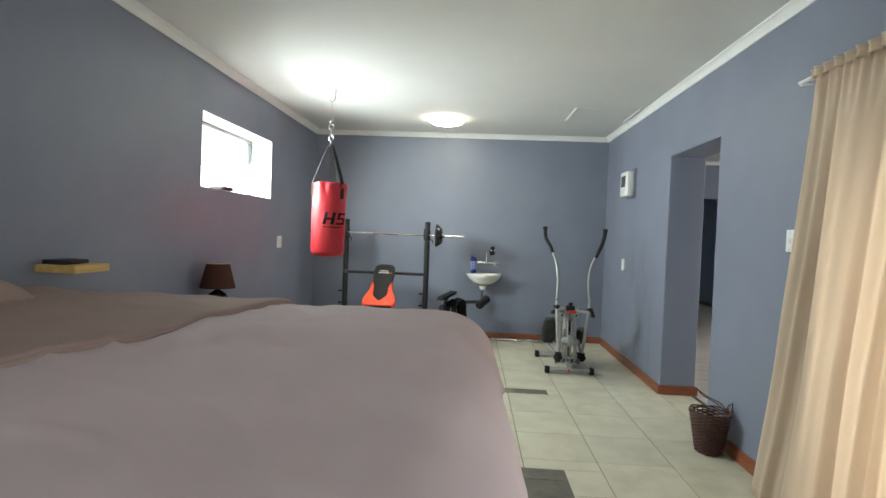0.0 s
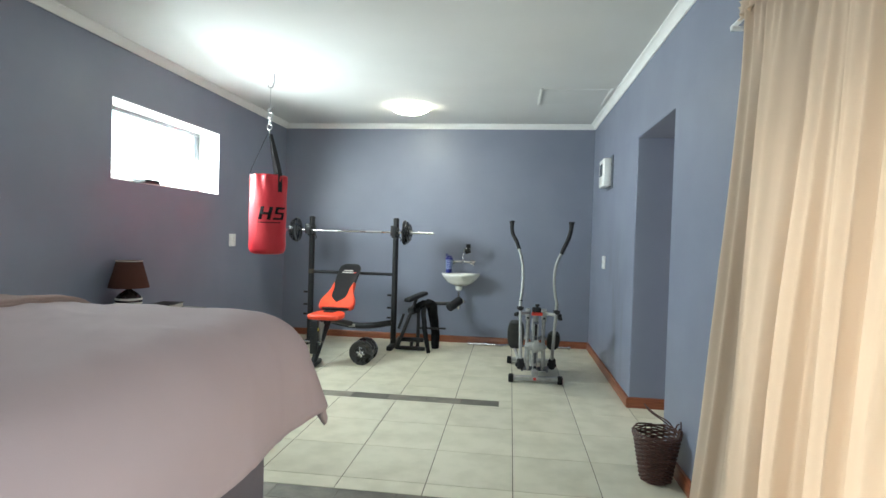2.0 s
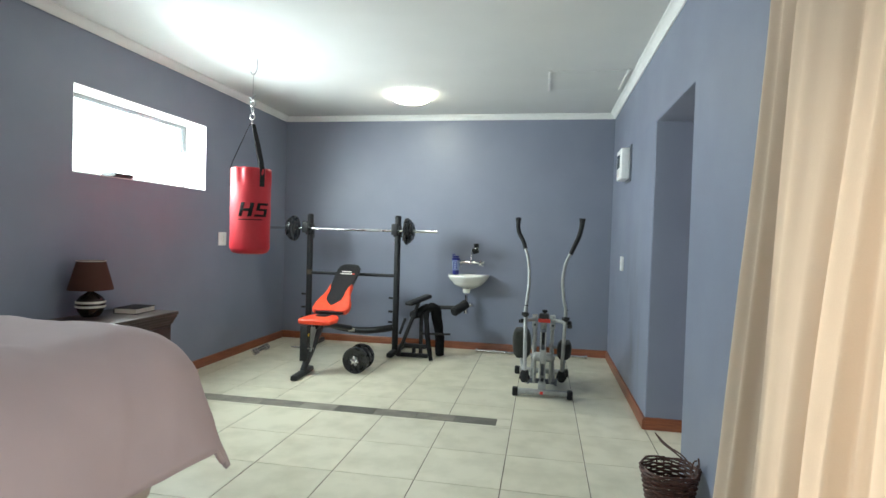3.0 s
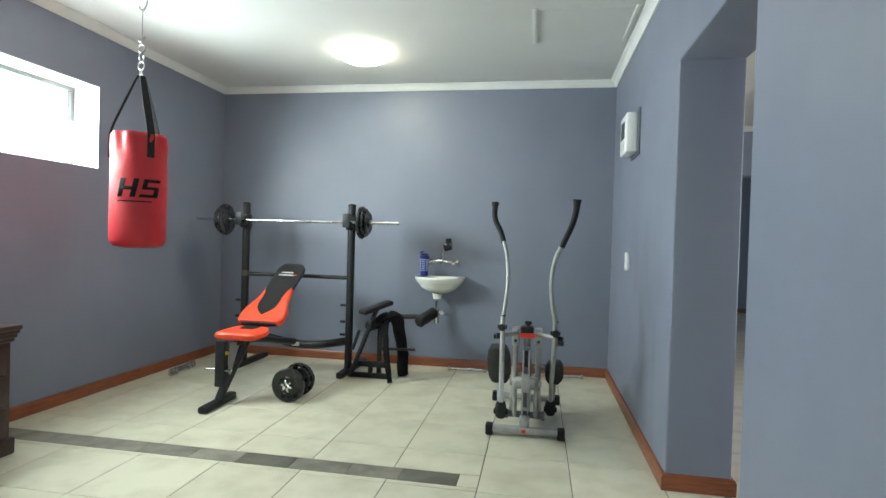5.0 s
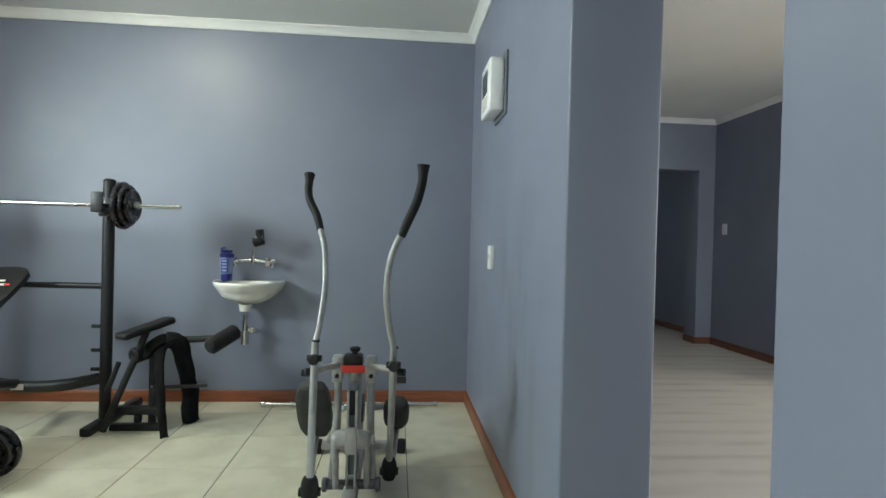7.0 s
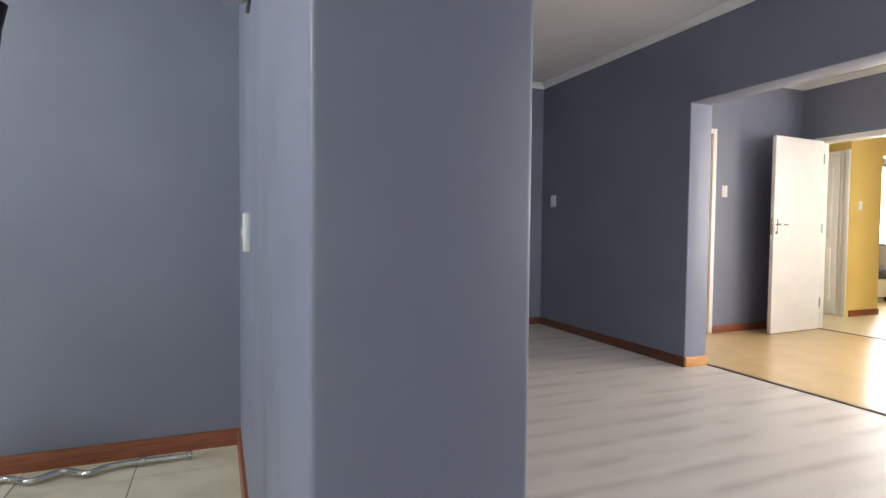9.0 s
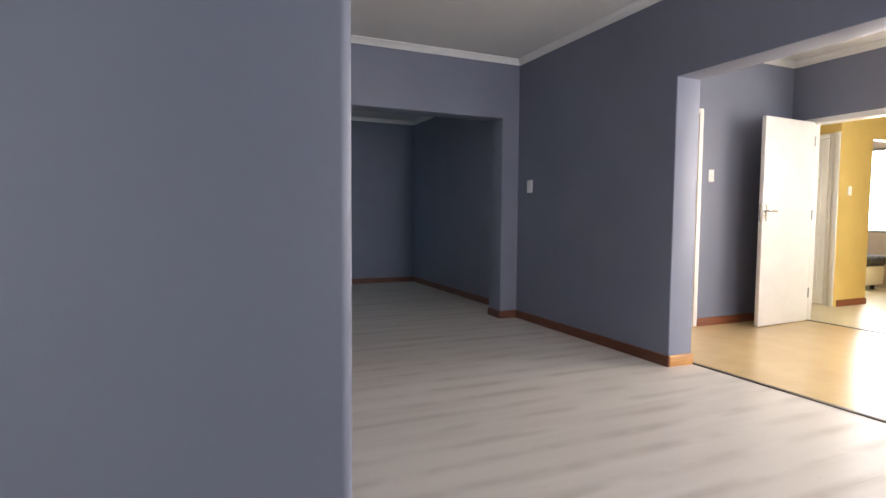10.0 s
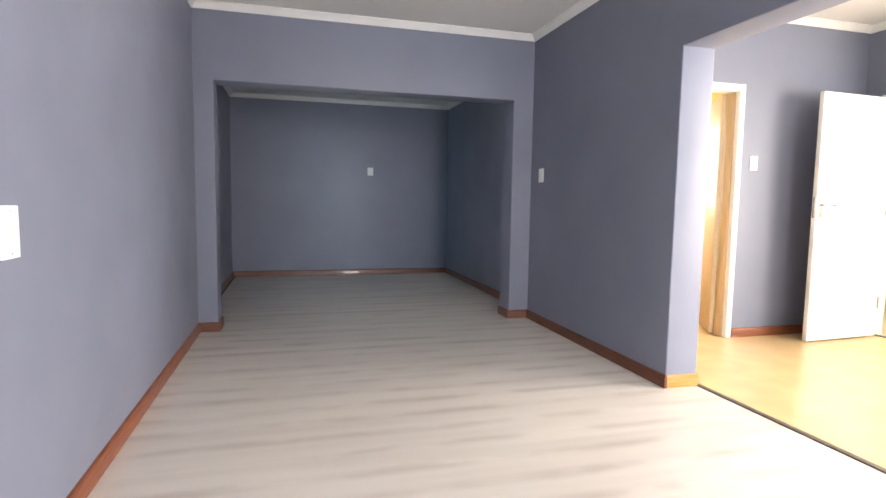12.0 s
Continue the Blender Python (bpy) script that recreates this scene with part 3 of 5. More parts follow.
def window(name, axis, wall0, wall1, a0, a1, z0, z1, label, sign, sashes=2, pane_shadow=False):
    """A framed window in an opening; axis 0: the wall's normal is x, 1: y. sign: which side is outside."""
    frame_at = wall0 + 0.03 if sign < 0 else wall1 - 0.07

    def bx(a, b, lo, hi, d0=0.0, d1=0.04):
        n0, n1 = frame_at + d0, frame_at + d1
        return (n0, n1, a, b, lo, hi) if axis == 0 else (a, b, n0, n1, lo, hi)

    mid = ((a0 + a1) / 2, (z0 + z1) / 2)
    at = (frame_at, mid[0], mid[1]) if axis == 0 else (mid[0], frame_at, mid[1])
    w = thing(name, at, label, "window", kind="structure")
    part("window_frame", B(bx(a0, a1, z0, z0 + 0.035), bx(a0, a1, z1 - 0.035, z1), bx(a0, a0 + 0.035, z0 + 0.035, z1 - 0.035), bx(a1 - 0.035, a1, z0 + 0.035, z1 - 0.035), bevel=0.004), M_ALU, w)
    step = (a1 - a0 - 0.07) / sashes
    for k in range(sashes):
        lo, hi = a0 + 0.035 + k * step, a0 + 0.035 + (k + 1) * step
        if k:
            part("mullion", B(bx(lo - 0.014, lo + 0.014, z0 + 0.035, z1 - 0.035, 0.004, 0.036), bevel=0.003), M_ALU, w)
        p = part("pane", B(bx(lo, hi, z0 + 0.03, z1 - 0.03, 0.016, 0.022)), M_GLASS, w, smooth=False)
        p.visible_shadow = pane_shadow
    return w


w1 = window("window_1", 0, AX0 - T, AX0, WY0, WY1, WZ0, WZ1, "high grey-framed window full of bright daylight", -1, 1)
part("reveal", B((AX0 - 0.2, AX0 - 0.002, WY0, WY1, WZ1 - 0.006, WZ1 - 0.0005), (AX0 - 0.2, AX0 - 0.002, WY0, WY1, WZ0 + 0.0005, WZ0 + 0.006), (AX0 - 0.2, AX0 - 0.002, WY0 + 0.0005, WY0 + 0.006, WZ0 + 0.006, WZ1 - 0.006), (AX0 - 0.2, AX0 - 0.002, WY1 - 0.006, WY1 - 0.0005, WZ0 + 0.006, WZ1 - 0.006)), M_WHITE, w1, "white plastered window reveal", smooth=False)
part("latch", B((AX0 - 0.10, AX0 + 0.02, 4.12, 4.30, WZ0 + 0.007, WZ0 + 0.038), (AX0 - 0.19, AX0 - 0.09, 4.17, 4.23, WZ0 + 0.007, WZ0 + 0.026), bevel=0.008), M_BLACKTUBE, w1, "dark window stay on the sill")
w2 = window("window_2", 0, AX1, BX0, -0.45, 2.25, 0.0, 2.08, "glazed door behind the cream curtain", 1, 3)
# added window behind the camera, housing the southern fill lamp
window("added_window_3", 1, AY0 - T, AY0, -1.1, 0.7, 0.9, 2.1, "unseen south window added for fill light", -1)
window("window_4", 0, HX1, HX1 + 0.14, 4.5, 6.85, 0.35, 2.25, "wide grey-framed hall window", 1, 3)
window("window_5", 1, BY0 - T, BY0, 5.56, 6.16, 0.35, 2.15, "narrow grey-framed hall window", -1, 1)
window("window_8", 1, BY0 - T, BY0, 3.9, 4.9, 0.5, 2.2, "grey-framed lounge window", -1)
# invented window out of view, round the passage fill lamp
window("added_window_6", 1, 6.62, 6.74, 7.88, 8.75, 0.65, 2.15, "unseen passage window added to light the panelled door", -1)
window("window_7", 0, 11.5, 11.6, 8.75, 10.65, 0.85, 2.15, "bright window of the far bedroom", 1)
# invented bathroom window that houses the added lamp
window("added_window_10", 1, 9.6, 9.72, 5.9, 6.7, 1.1, 2.1, "unseen bathroom window added to let in fill light", 1, 1)
# invented window, placed out of view round the alcove fill lamp
window("added_window_9", 0, 1.70, 1.94, 9.46, 9.90, 0.75, 2.05, "unseen alcove window added to let in fill light", -1, 1)
single("backdrop", B((-3.0, -2.95, -1.0, 14.0, -0.2, 5.0)), M_BACK, "bright overcast daylight outside the high window", "backdrop", "structure", smooth=False)
single("backdrop", B((12.2, 12.25, 7.6, 12.0, 0.2, 3.0)), M_BACK, "bright daylight outside the far bedroom", "backdrop", "structure", smooth=False)


# doors
def door_frame(name, axis, at, a0, a1, z1, depth, material, label):
    """A lining with architraves round an opening; at: the wall face, depth: along the normal."""
    def bx(a, b, lo, hi, d0, d1):
        return (at + d0, at + d1, a, b, lo, hi) if axis == 0 else (a, b, at + d0, at + d1, lo, hi)
    d = thing(name, (at, a0, 0) if axis == 0 else (a0, at, 0), label, "door frame", kind="structure")
    for n, a, b in (("jamb", a0 - 0.03, a0 + 0.022), ("jamb", a1 - 0.022, a1 + 0.03)):
        part(n, B(bx(a, b, 0.0, z1 + 0.03, -0.012, depth + 0.012), bevel=0.004), material, d)
    part("head", B(bx(a0 + 0.022, a1 - 0.022, z1 - 0.025, z1 + 0.028, -0.011, depth + 0.011), bevel=0.004), material, d)
    return d


door_frame("door_frame", 1, HY1, 5.50, 6.33, 2.08, 0.12, M_WHITE, "white painted steel frame of the bathroom doorway")
door_frame("door_frame", 0, HX1, D2Y0 + 0.03, D2Y1 - 0.03, 2.05, 0.14, M_WHITE, "white painted frame of the hall doorway")
door_frame("door_frame", 0, 8.90, 8.405, 9.15, 2.06, 0.12, M_WHITE, "white painted frame of the passage door")


def lever(parent, x, y, z, m, side):
    """A lever handle on a door's local plane, placed by m."""
    bm = merge(B((x - 0.02, x + 0.02, y, y + side * 0.006, z - 0.075, z + 0.075) if side > 0 else (x - 0.02, x + 0.02, y - 0.006, y, z - 0.075, z + 0.075), bevel=0.002),
               cyl((x, y, z + 0.02), (x, y + side * 0.05, z + 0.02), 0.009), tube([(x, y + side * 0.047, z + 0.02), (x + 0.03, y + side * 0.052, z + 0.02), (x + 0.115, y + side * 0.05, z + 0.017)], 0.008))
    bmesh.ops.transform(bm, matrix=m, verts=bm.verts)
    return part("door_handle", bm, M_CHROME, parent, "chrome lever handle")


# flush hall door, opened square to the east wall
hinge = (HX1 - 0.005, D2Y1 - 0.07)
dm = pose(hinge[0], hinge[1] - 0.01, 0, 0, 0, 180 + 3)
d1 = thing("door_1", (hinge[0], hinge[1], 0), "open white flush door with a chrome lever handle", "door", kind="structure")
leaf = part("leaf", B((0, 0.80, -0.02, 0.02, 0.01, 2.04), bevel=0.003, m=dm), M_WHITE, d1)
lm = dm @ Matrix.Translation((0.765, 0, 0)) @ Matrix.Diagonal((-1, 1, 1, 1))
lever(leaf, 0, 0.02, 1.115, lm, 1)
lever(leaf, 0, -0.02, 1.115, lm, -1)
part("lock_plate", B((0.7995, 0.802, -0.011, 0.011, 1.03, 1.20), bevel=0.0008, m=dm), M_CHROME, leaf)
for hz in (0.25, 1.05, 1.8):
    part("hinge", cyl((hinge[0] + 0.008, hinge[1] - 0.03, hz), (hinge[0] + 0.008, hinge[1] - 0.03, hz + 0.1), 0.008), M_STEEL, d1)
# panelled passage door, closed
d2 = thing("door_2", (8.88, 8.8, 0), "closed white panelled passage door", "door", kind="structure")
part("leaf", B((8.885, 8.925, 8.43, 9.13, 0.01, 2.03), bevel=0.003), M_WHITE, d2)
for z0, z1 in ((0.18, 0.86), (1.0, 1.88)):
    for y0, y1 in ((8.50, 8.74), (8.80, 9.05)):
        part("panel", B((8.876, 8.886, y0, y1, z0, z1), (8.872, 8.878, y0 + 0.03, y1 - 0.03, z0 + 0.03, z1 - 0.03), bevel=0.003), M_WHITE, d2)
single("trim", B((8.884, 8.899, 8.305, 8.372, 0.0, 2.10), bevel=0.003), M_WHITE, "white painted architrave of the passage door", "trim", "structure")
# bathroom door leaf opened inwards
d3 = thing("door_3", (6.31, 8.21, 0), "varnished bathroom door standing open inwards", "door", kind="structure")
m3 = pose(6.300, 8.204, 0, 0, 0, -32)
l3 = part("leaf", B((-0.04, 0.0, 0.0, 0.75, 0.01, 2.05), bevel=0.003, m=m3), M_BEIGE, d3)
bm = tube([(-0.039, 0.69, 1.0), (-0.08, 0.69, 1.0), (-0.085, 0.65, 1.0), (-0.085, 0.59, 1.0)], 0.009)
bmesh.ops.transform(bm, matrix=m3, verts=bm.verts)
part("door_handle", bm, M_BLACKTUBE, l3, "dark lever handle")
single("trim", B((6.297, 6.306, 8.110, 8.192, 0.0, 2.05), bevel=0.002), M_BEIGE, "varnished lining of the bathroom doorway", "trim", "structure")

# ---- bedroom things ----
BT = 0.968
BX, BYN, BYF = 0.005, 0.22, 2.015
bed = thing("bed", (-0.98, 1.1, 0), "high double bed with grey-mauve cloth base", "bed")
part("base", B((AX0 + 0.03, BX, BYN, BYF, 0.06, 0.52), bevel=0.02), M_BASE, bed)
part("mattress", B((AX0 + 0.03, BX + 0.04, BYN, BYF, 0.525, BT - 0.035), bevel=0.05, seg=3), M_SHEET, bed)
for lx in (AX0 + 0.15, BX - 0.12):
    for ly in (BYN + 0.12, BYF - 0.12):
        part("leg", cyl((lx, ly, 0), (lx, ly, 0.065), 0.03), M_BLACKTUBE, bed)


def drape(name, x0, over_f, over_n, material, label, top, lift, skew=0.0, r=0.19, nx=150, ny=170, amp=0.010, foot=True, wrinkle=1.0):
    """A cloth over the bed: flat on top, rounded over the edges, hanging at the foot and both long sides."""
    bm = bmesh.new()
    grid = []
    xe, ya, yb = BX + 0.15 - r, BYN + r - 0.075, BYF - r + 0.10
    for j in range(ny + 1):
        v = (BYN - over_n) + (BYF + over_n - BYN + over_n) * j / ny
        row = []
        for i in range(nx + 1):
            end = BX + 0.08 + over_f if foot else x0[1] + skew * (v - BYN)
            u = x0[0] + (end - x0[0]) * i / nx
            dx = max(0.0, u - xe)
            dy = v - yb if v > yb else (v - ya if v < ya else 0.0)
            d = (dx ** 2.8 + abs(dy) ** 2.8) ** (1 / 2.8)
            bx, by = min(u, xe), min(max(v, ya), yb)
            w = noise.noise(Vector((u * 2.1, v * 2.1, 3.1))) * 0.012 + noise.noise(Vector((u * 6.5, v * 4.0, 7.7))) * amp
            w += 0.003 * math.sin(5 * v + 4 * u + 5 * noise.noise(Vector((u * 2.2, v * 2.6, 0))))
            q = Vector((u * 1.6 - v * 0.9, v * 5.5 + u * 2.6, 1.7))
            q.y += 1.3 * noise.noise(Vector((u * 2.2, v * 2.2, 6.4)))
            soft = max(0.3, 1 - d / r)
            w += 0.016 * wrinkle * soft * (1 - min(1, abs(noise.noise(q)) * 3.2)) ** 2 * max(0, 0.35 + noise.noise(Vector((u * 1.9, v * 1.9, 9.3)))) + 0.004 * abs(noise.noise(Vector((u * 14 + v * 5, v * 7, 5.2))))
            if d > 0:
                flare = 0.22 + 0.13 * min(1, dx / r) * min(1, max(0, dy) / r)
                a = min(d / r, math.acos(flare))
                rest = max(0.0, d - r * math.acos(flare))
                out, drop = r * math.sin(a) + rest * flare, r * (1 - math.cos(a)) + rest * math.sqrt(1 - flare * flare)
                sway = 0.009 * math.sin((u if abs(dy) > dx else v) * 13 + 1.2) * min(1, rest / 0.2)
                h = math.hypot(dx, dy)
                px, py = bx + dx / h * (out + sway + w), by + dy / h * (out + sway + w)
                pz = top - drop + w * max(0, 1 - d / r)
            else:
                px, py, pz = bx, by, top + w
            row.append(bm.verts.new((px, py, pz + lift)))
        grid.append(row)
    for a, b in zip(grid, grid[1:]):
        for i in range(nx):
            bm.faces.new((a[i], a[i + 1], b[i + 1], b[i]))
    edge = [r_[-1].co.copy() for r_ in grid][4:-4:3]
    ob = single(name, bm, material, label, "bedding", angle=180)
    s = ob.modifiers.new("thick", "SOLIDIFY")
    s.thickness, s.offset = 0.016, 1.0
    part("hem", tube([tuple(q) for q in edge], 0.008, 8), material, ob, "stitched hem of the same cloth")
    return ob


dv_ = drape("duvet", (AX0 + 0.1, 0), 0.29, 0.32, M_DUVET, "mauve-pink cotton duvet hanging over the bed edges", BT + 0.008, 0.0)
drape("blanket", (AX0 + 0.12, -0.93), 0.0, 0.26, M_BLANKET, "dusty brown turned-back cover across the bed", BT + 0.021, 0.005, skew=0.145, foot=False, nx=60, amp=0.010, wrinkle=0.6)


def pillow(x, y, z, tilt, label):
    bm = bmesh.new()
    bmesh.ops.create_grid(bm, x_segments=26, y_segments=26, size=1)
    up = list(bm.verts)
    for v in up:
        u, w = v.co.x, v.co.y
        k = max(0.0, (1 - u ** 4) * (1 - w ** 4)) ** 0.55
        v.co = (u * 0.22 * (1 - 0.06 * (1 - w * w)), w * 0.34 * (1 - 0.05 * (1 - u * u)), 0.105 * k + 0.008 * k * noise.noise(Vector((u * 3, w * 3, x))))
    low = bm.copy()
    for v in low.verts:
        v.co.z = -0.5 * v.co.z
    bm = merge(bm, low)
    bmesh.ops.remove_doubles(bm, verts=bm.verts, dist=0.0004)
    bmesh.ops.transform(bm, matrix=pose(x, y, z, 0, tilt, 3), verts=bm.verts)
    single("pillow", bm, M_BLANKET, label, "pillow", group="pillows on the bed", angle=60)


pillow(-1.70, 1.40, BT + 0.045, 14, "dusty brown pillow lying by the wall")
pillow(-1.70, 0.66, BT + 0.045, 14, "dusty brown pillow lying by the wall")

sh = thing("wall_shelf", (AX0, 2.36, 1.04), "small pale pine floating shelf on the wall", "shelf")
part("board", B((AX0 + 0.001, AX0 + 0.20, 2.24, 2.485, 1.045, 1.082), bevel=0.003), M_PINE, sh)
single("small_box", B((AX0 + 0.02, AX0 + 0.13, 2.262, 2.43, 1.0825, 1.104), bevel=0.004), M_BLACKTUBE, "flat black box lying on the pine shelf", "box")

# nightstand
ns = thing("nightstand", (-1.74, 3.86, 0), "dark stained wooden chest with moulded top", "nightstand")
NX_F, NYA, NYB = -1.535, 3.42, 4.165
part("body", B((AX0 + 0.03, NX_F, NYA, NYB, 0.07, 0.60), bevel=0.004), M_DARKWOOD, ns)
part("plinth", B((AX0 + 0.035, NX_F + 0.018, NYA - 0.018, NYB + 0.018, 0.0, 0.085), bevel=0.008), M_DARKWOOD, ns)
tp = part("top", B((AX0 + 0.022, NX_F + 0.035, NYA - 0.035, NYB + 0.035, 0.632, 0.658), bevel=0.007), M_DARKWOOD, ns)
part("moulding", B((AX0 + 0.026, NX_F + 0.012, NYA - 0.012, NYB + 0.012, 0.572, 0.592), (AX0 + 0.026, NX_F + 0.020, NYA - 0.020, NYB + 0.020, 0.592, 0.614), (AX0 + 0.026, NX_F + 0.028, NYA - 0.028, NYB + 0.028, 0.613, 0.633), bevel=0.006), M_DARKWOOD, tp)
for k in range(3):
    z = 0.105 + k * 0.155
    dr = part("drawer", B((NX_F - 0.004, NX_F + 0.014, NYA + 0.03, NYB - 0.03, z, z + 0.142), bevel=0.005), M_DARKWOOD, ns)
    for ky in (NYA + 0.2, NYB - 0.2):
        part("knob", lathe([(0.008, 0), (0.007, 0.012), (0.015, 0.018), (0.014, 0.028), (0.004, 0.032)], (NX_F + 0.013, ky, z + 0.07), (1, 0, 0), 14), M_DARKWOOD, dr)

lp = thing("table_lamp", (-1.835, 3.79, 0.658), "table lamp with brown tapered shade and striped dark base", "lamp")
LZ = 0.6585
part("base", lathe([(0.05, 0), (0.055, 0.006), (0.072, 0.035), (0.083, 0.07), (0.082, 0.098), (0.062, 0.128), (0.032, 0.148), (0.018, 0.158), (0.013, 0.18), (0.012, 0.2)], (-1.835, 3.79, LZ)), M_LAMPBASE, lp)
for z0 in (0.058, 0.086):
    part("stripe", lathe([(0.0815, z0), (0.0845, z0 + 0.002), (0.085, z0 + 0.008), (0.0835, z0 + 0.014)], (-1.835, 3.79, LZ)), M_STRIPE, lp, "cream glazed stripe")
bm = bmesh.new()
rings = [ring(bm, (-1.835, 3.79, LZ + z), (0, 0, 1), r, 40) for r, z in ((0.128, 0.172), (0.128, 0.176), (0.082, 0.352), (0.082, 0.356))]
skin(bm, rings, cap=False)
shd = part("shade", bm, M_SHADE, lp, "brown fabric lampshade", angle=80)
shd.modifiers.new("thick", "SOLIDIFY").thickness = 0.003
part("rim", lathe([(0.0825, 0), (0.084, 0.002), (0.084, 0.005), (0.080, 0.005), (0.080, 0)], (-1.835, 3.79, LZ + 0.353), seg=40), M_SHEET, shd)
bk = thing("book", (-1.72, 4.04, 0.6585), "thick black book lying on the chest", "book")
bmx = pose(-1.72, 4.04, 0.6585, 0, 0, 6)
part("cover", B((-0.08, 0.08, -0.105, 0.105, 0.0, 0.004), (-0.08, 0.08, -0.105, 0.105, 0.034, 0.038), (-0.08, -0.076, -0.105, 0.105, 0.0045, 0.0335), bevel=0.001, m=bmx), M_LOGO, bk)
part("pages", B((-0.0755, 0.075, -0.1, 0.1, 0.0042, 0.0338), m=bmx), M_PAPER, bk)

# punching bag
PX, PY = -1.25, 4.69
pb = thing("punching_bag", (PX, PY, 1.06), "red vinyl punching bag hanging from a ceiling hook", "punching bag")
bm = bmesh.new()
prof = [(0.02, 1.056), (0.09, 1.056), (0.128, 1.066), (0.146, 1.092), (0.150, 1.13), (0.150, 1.25), (0.151, 1.40), (0.149, 1.55), (0.150, 1.65), (0.1495, 1.707), (0.143, 1.719), (0.135, 1.714), (0.04, 1.710)]
fine = []
for (r0, z0), (r1, z1) in zip(prof, prof[1:]):
    for k in range(4):
        fine.append((r0 + (r1 - r0) * k / 4, z0 + (z1 - z0) * k / 4))
fine.append(prof[-1])
skin(bm, [ring(bm, (PX, PY, z), (0, 0, 1), r, 72) for r, z in fine])
for v in bm.verts:
    d = Vector((v.co.x - PX, v.co.y - PY, 0))
    if d.length > 0.1:
        a = math.atan2(d.y, d.x)
        top = math.exp(-((v.co.z - 1.69) / 0.09) ** 2)
        w = 0.0035 * noise.noise(Vector((a * 1.5, v.co.z * 7, 2))) + 0.009 * top * math.sin(9 * a + 3 * noise.noise(Vector((a * 2, v.co.z * 6, 1)))) + 0.003 * top * noise.noise(Vector((a * 7, v.co.z * 30, 4)))
        v.co += d.normalized() * w
part("body", bm, M_RED, pb, angle=50)


def on_bag(a0, a1, z0, z1, slant, r=0.1535, n=6):
    """A curved patch of print on the bag, leaning by slant."""
    bm = bmesh.new()
    rows = []
    a0, a1 = LA - 5 + (a0 - LA) * 1.2, LA - 5 + (a1 - LA) * 1.2
    for zi in range(2):
        z = z0 + (z1 - z0) * zi
        rows.append([bm.verts.new((PX + r * math.cos(a), PY + r * math.sin(a), z)) for a in [radians(a0 + (a1 - a0) * k / n + slant * zi) for k in range(n + 1)]])
    for k in range(n):
        bm.faces.new((rows[0][k], rows[0][k + 1], rows[1][k + 1], rows[1][k]))
    return bm


LA = -47
logo = merge(on_bag(LA - 36, LA - 27, 1.345, 1.45, 8), on_bag(LA - 14, LA - 5, 1.345, 1.45, 8), on_bag(LA - 28, LA - 9, 1.385, 1.405, 3), on_bag(LA + 1, LA + 32, 1.345, 1.362, 2), on_bag(LA + 5, LA + 35, 1.39, 1.406, 2), on_bag(LA + 8, LA + 38, 1.432, 1.45, 2), on_bag(LA + 24, LA + 33, 1.36, 1.392, 3), on_bag(LA + 6, LA + 14, 1.404, 1.434, 3), on_bag(LA - 36, LA + 22, 1.318, 1.325, 0))
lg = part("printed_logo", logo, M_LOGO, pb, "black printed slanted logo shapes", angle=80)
lg.modifiers.new("thick", "SOLIDIFY").thickness = 0.001
for a in (-30, 90, 210):
    ca, sa = math.cos(radians(a)), math.sin(radians(a))
    bm = bmesh.new()
    line = [Vector((PX + ca * r, PY + sa * r, z)) for r, z in ((0.1545, 1.575), (0.155, 1.655), (0.153, 1.71), (0.135, 1.77), (0.075, 1.92), (0.022, 2.05), (0.012, 2.065))]
    side = Vector((-sa, ca, 0)) * 0.02
    rws = []
    for i, q in enumerate(line):
        s = side * (1 if i < 5 else 0.75)
        o = Vector((ca, sa, 0.3)) * 0.0035
        rws.append([bm.verts.new(q - s), bm.verts.new(q + s), bm.verts.new(q + s + o), bm.verts.new(q - s + o)])
    skin(bm, rws)
    part("strap", bm, M_WEBBING, pb, "black webbing strap", angle=60)


def torus(c, axis, R, r, seg=24, arc=math.tau, start=0.0):
    ax = Vector(axis).normalized()
    u = ax.orthogonal().normalized()
    w = ax.cross(u)
    pts = [Vector(c) + R * (math.cos(start + arc * k / seg) * u + math.sin(start + arc * k / seg) * w) for k in range(seg + 1)]
    return tube(pts, r, 8, n=1)


ch = part("ring", torus((PX, PY, 2.075), (1, 0.4, 0), 0.022, 0.004), M_STEEL, pb)
for k in range(3):
    z = 2.125 + 0.05 * k
    part("link", torus((PX, PY, z), (1, 0.2, 0) if k % 2 else (0.2, 1, 0), 0.024, 0.0045), M_STEEL, pb)
part("swivel", tube([(PX - 0.02, PY, 2.275), (PX - 0.005, PY, 2.265), (PX + 0.005, PY, 2.28), (PX + 0.02, PY, 2.295)], 0.006), M_STEEL, pb)
part("wire", cyl((PX, PY, 2.275), (PX, PY, 2.462), 0.003, 8), M_STEEL, pb)
part("ceiling_hook", tube([(PX - 0.022, PY, 2.475), (PX - 0.012, PY, 2.455), (PX + 0.01, PY, 2.455), (PX + 0.028, PY, 2.49), (PX + 0.03, PY, 2.55), (PX + 0.03, PY, AZ)], 0.0055), M_STEEL, pb)

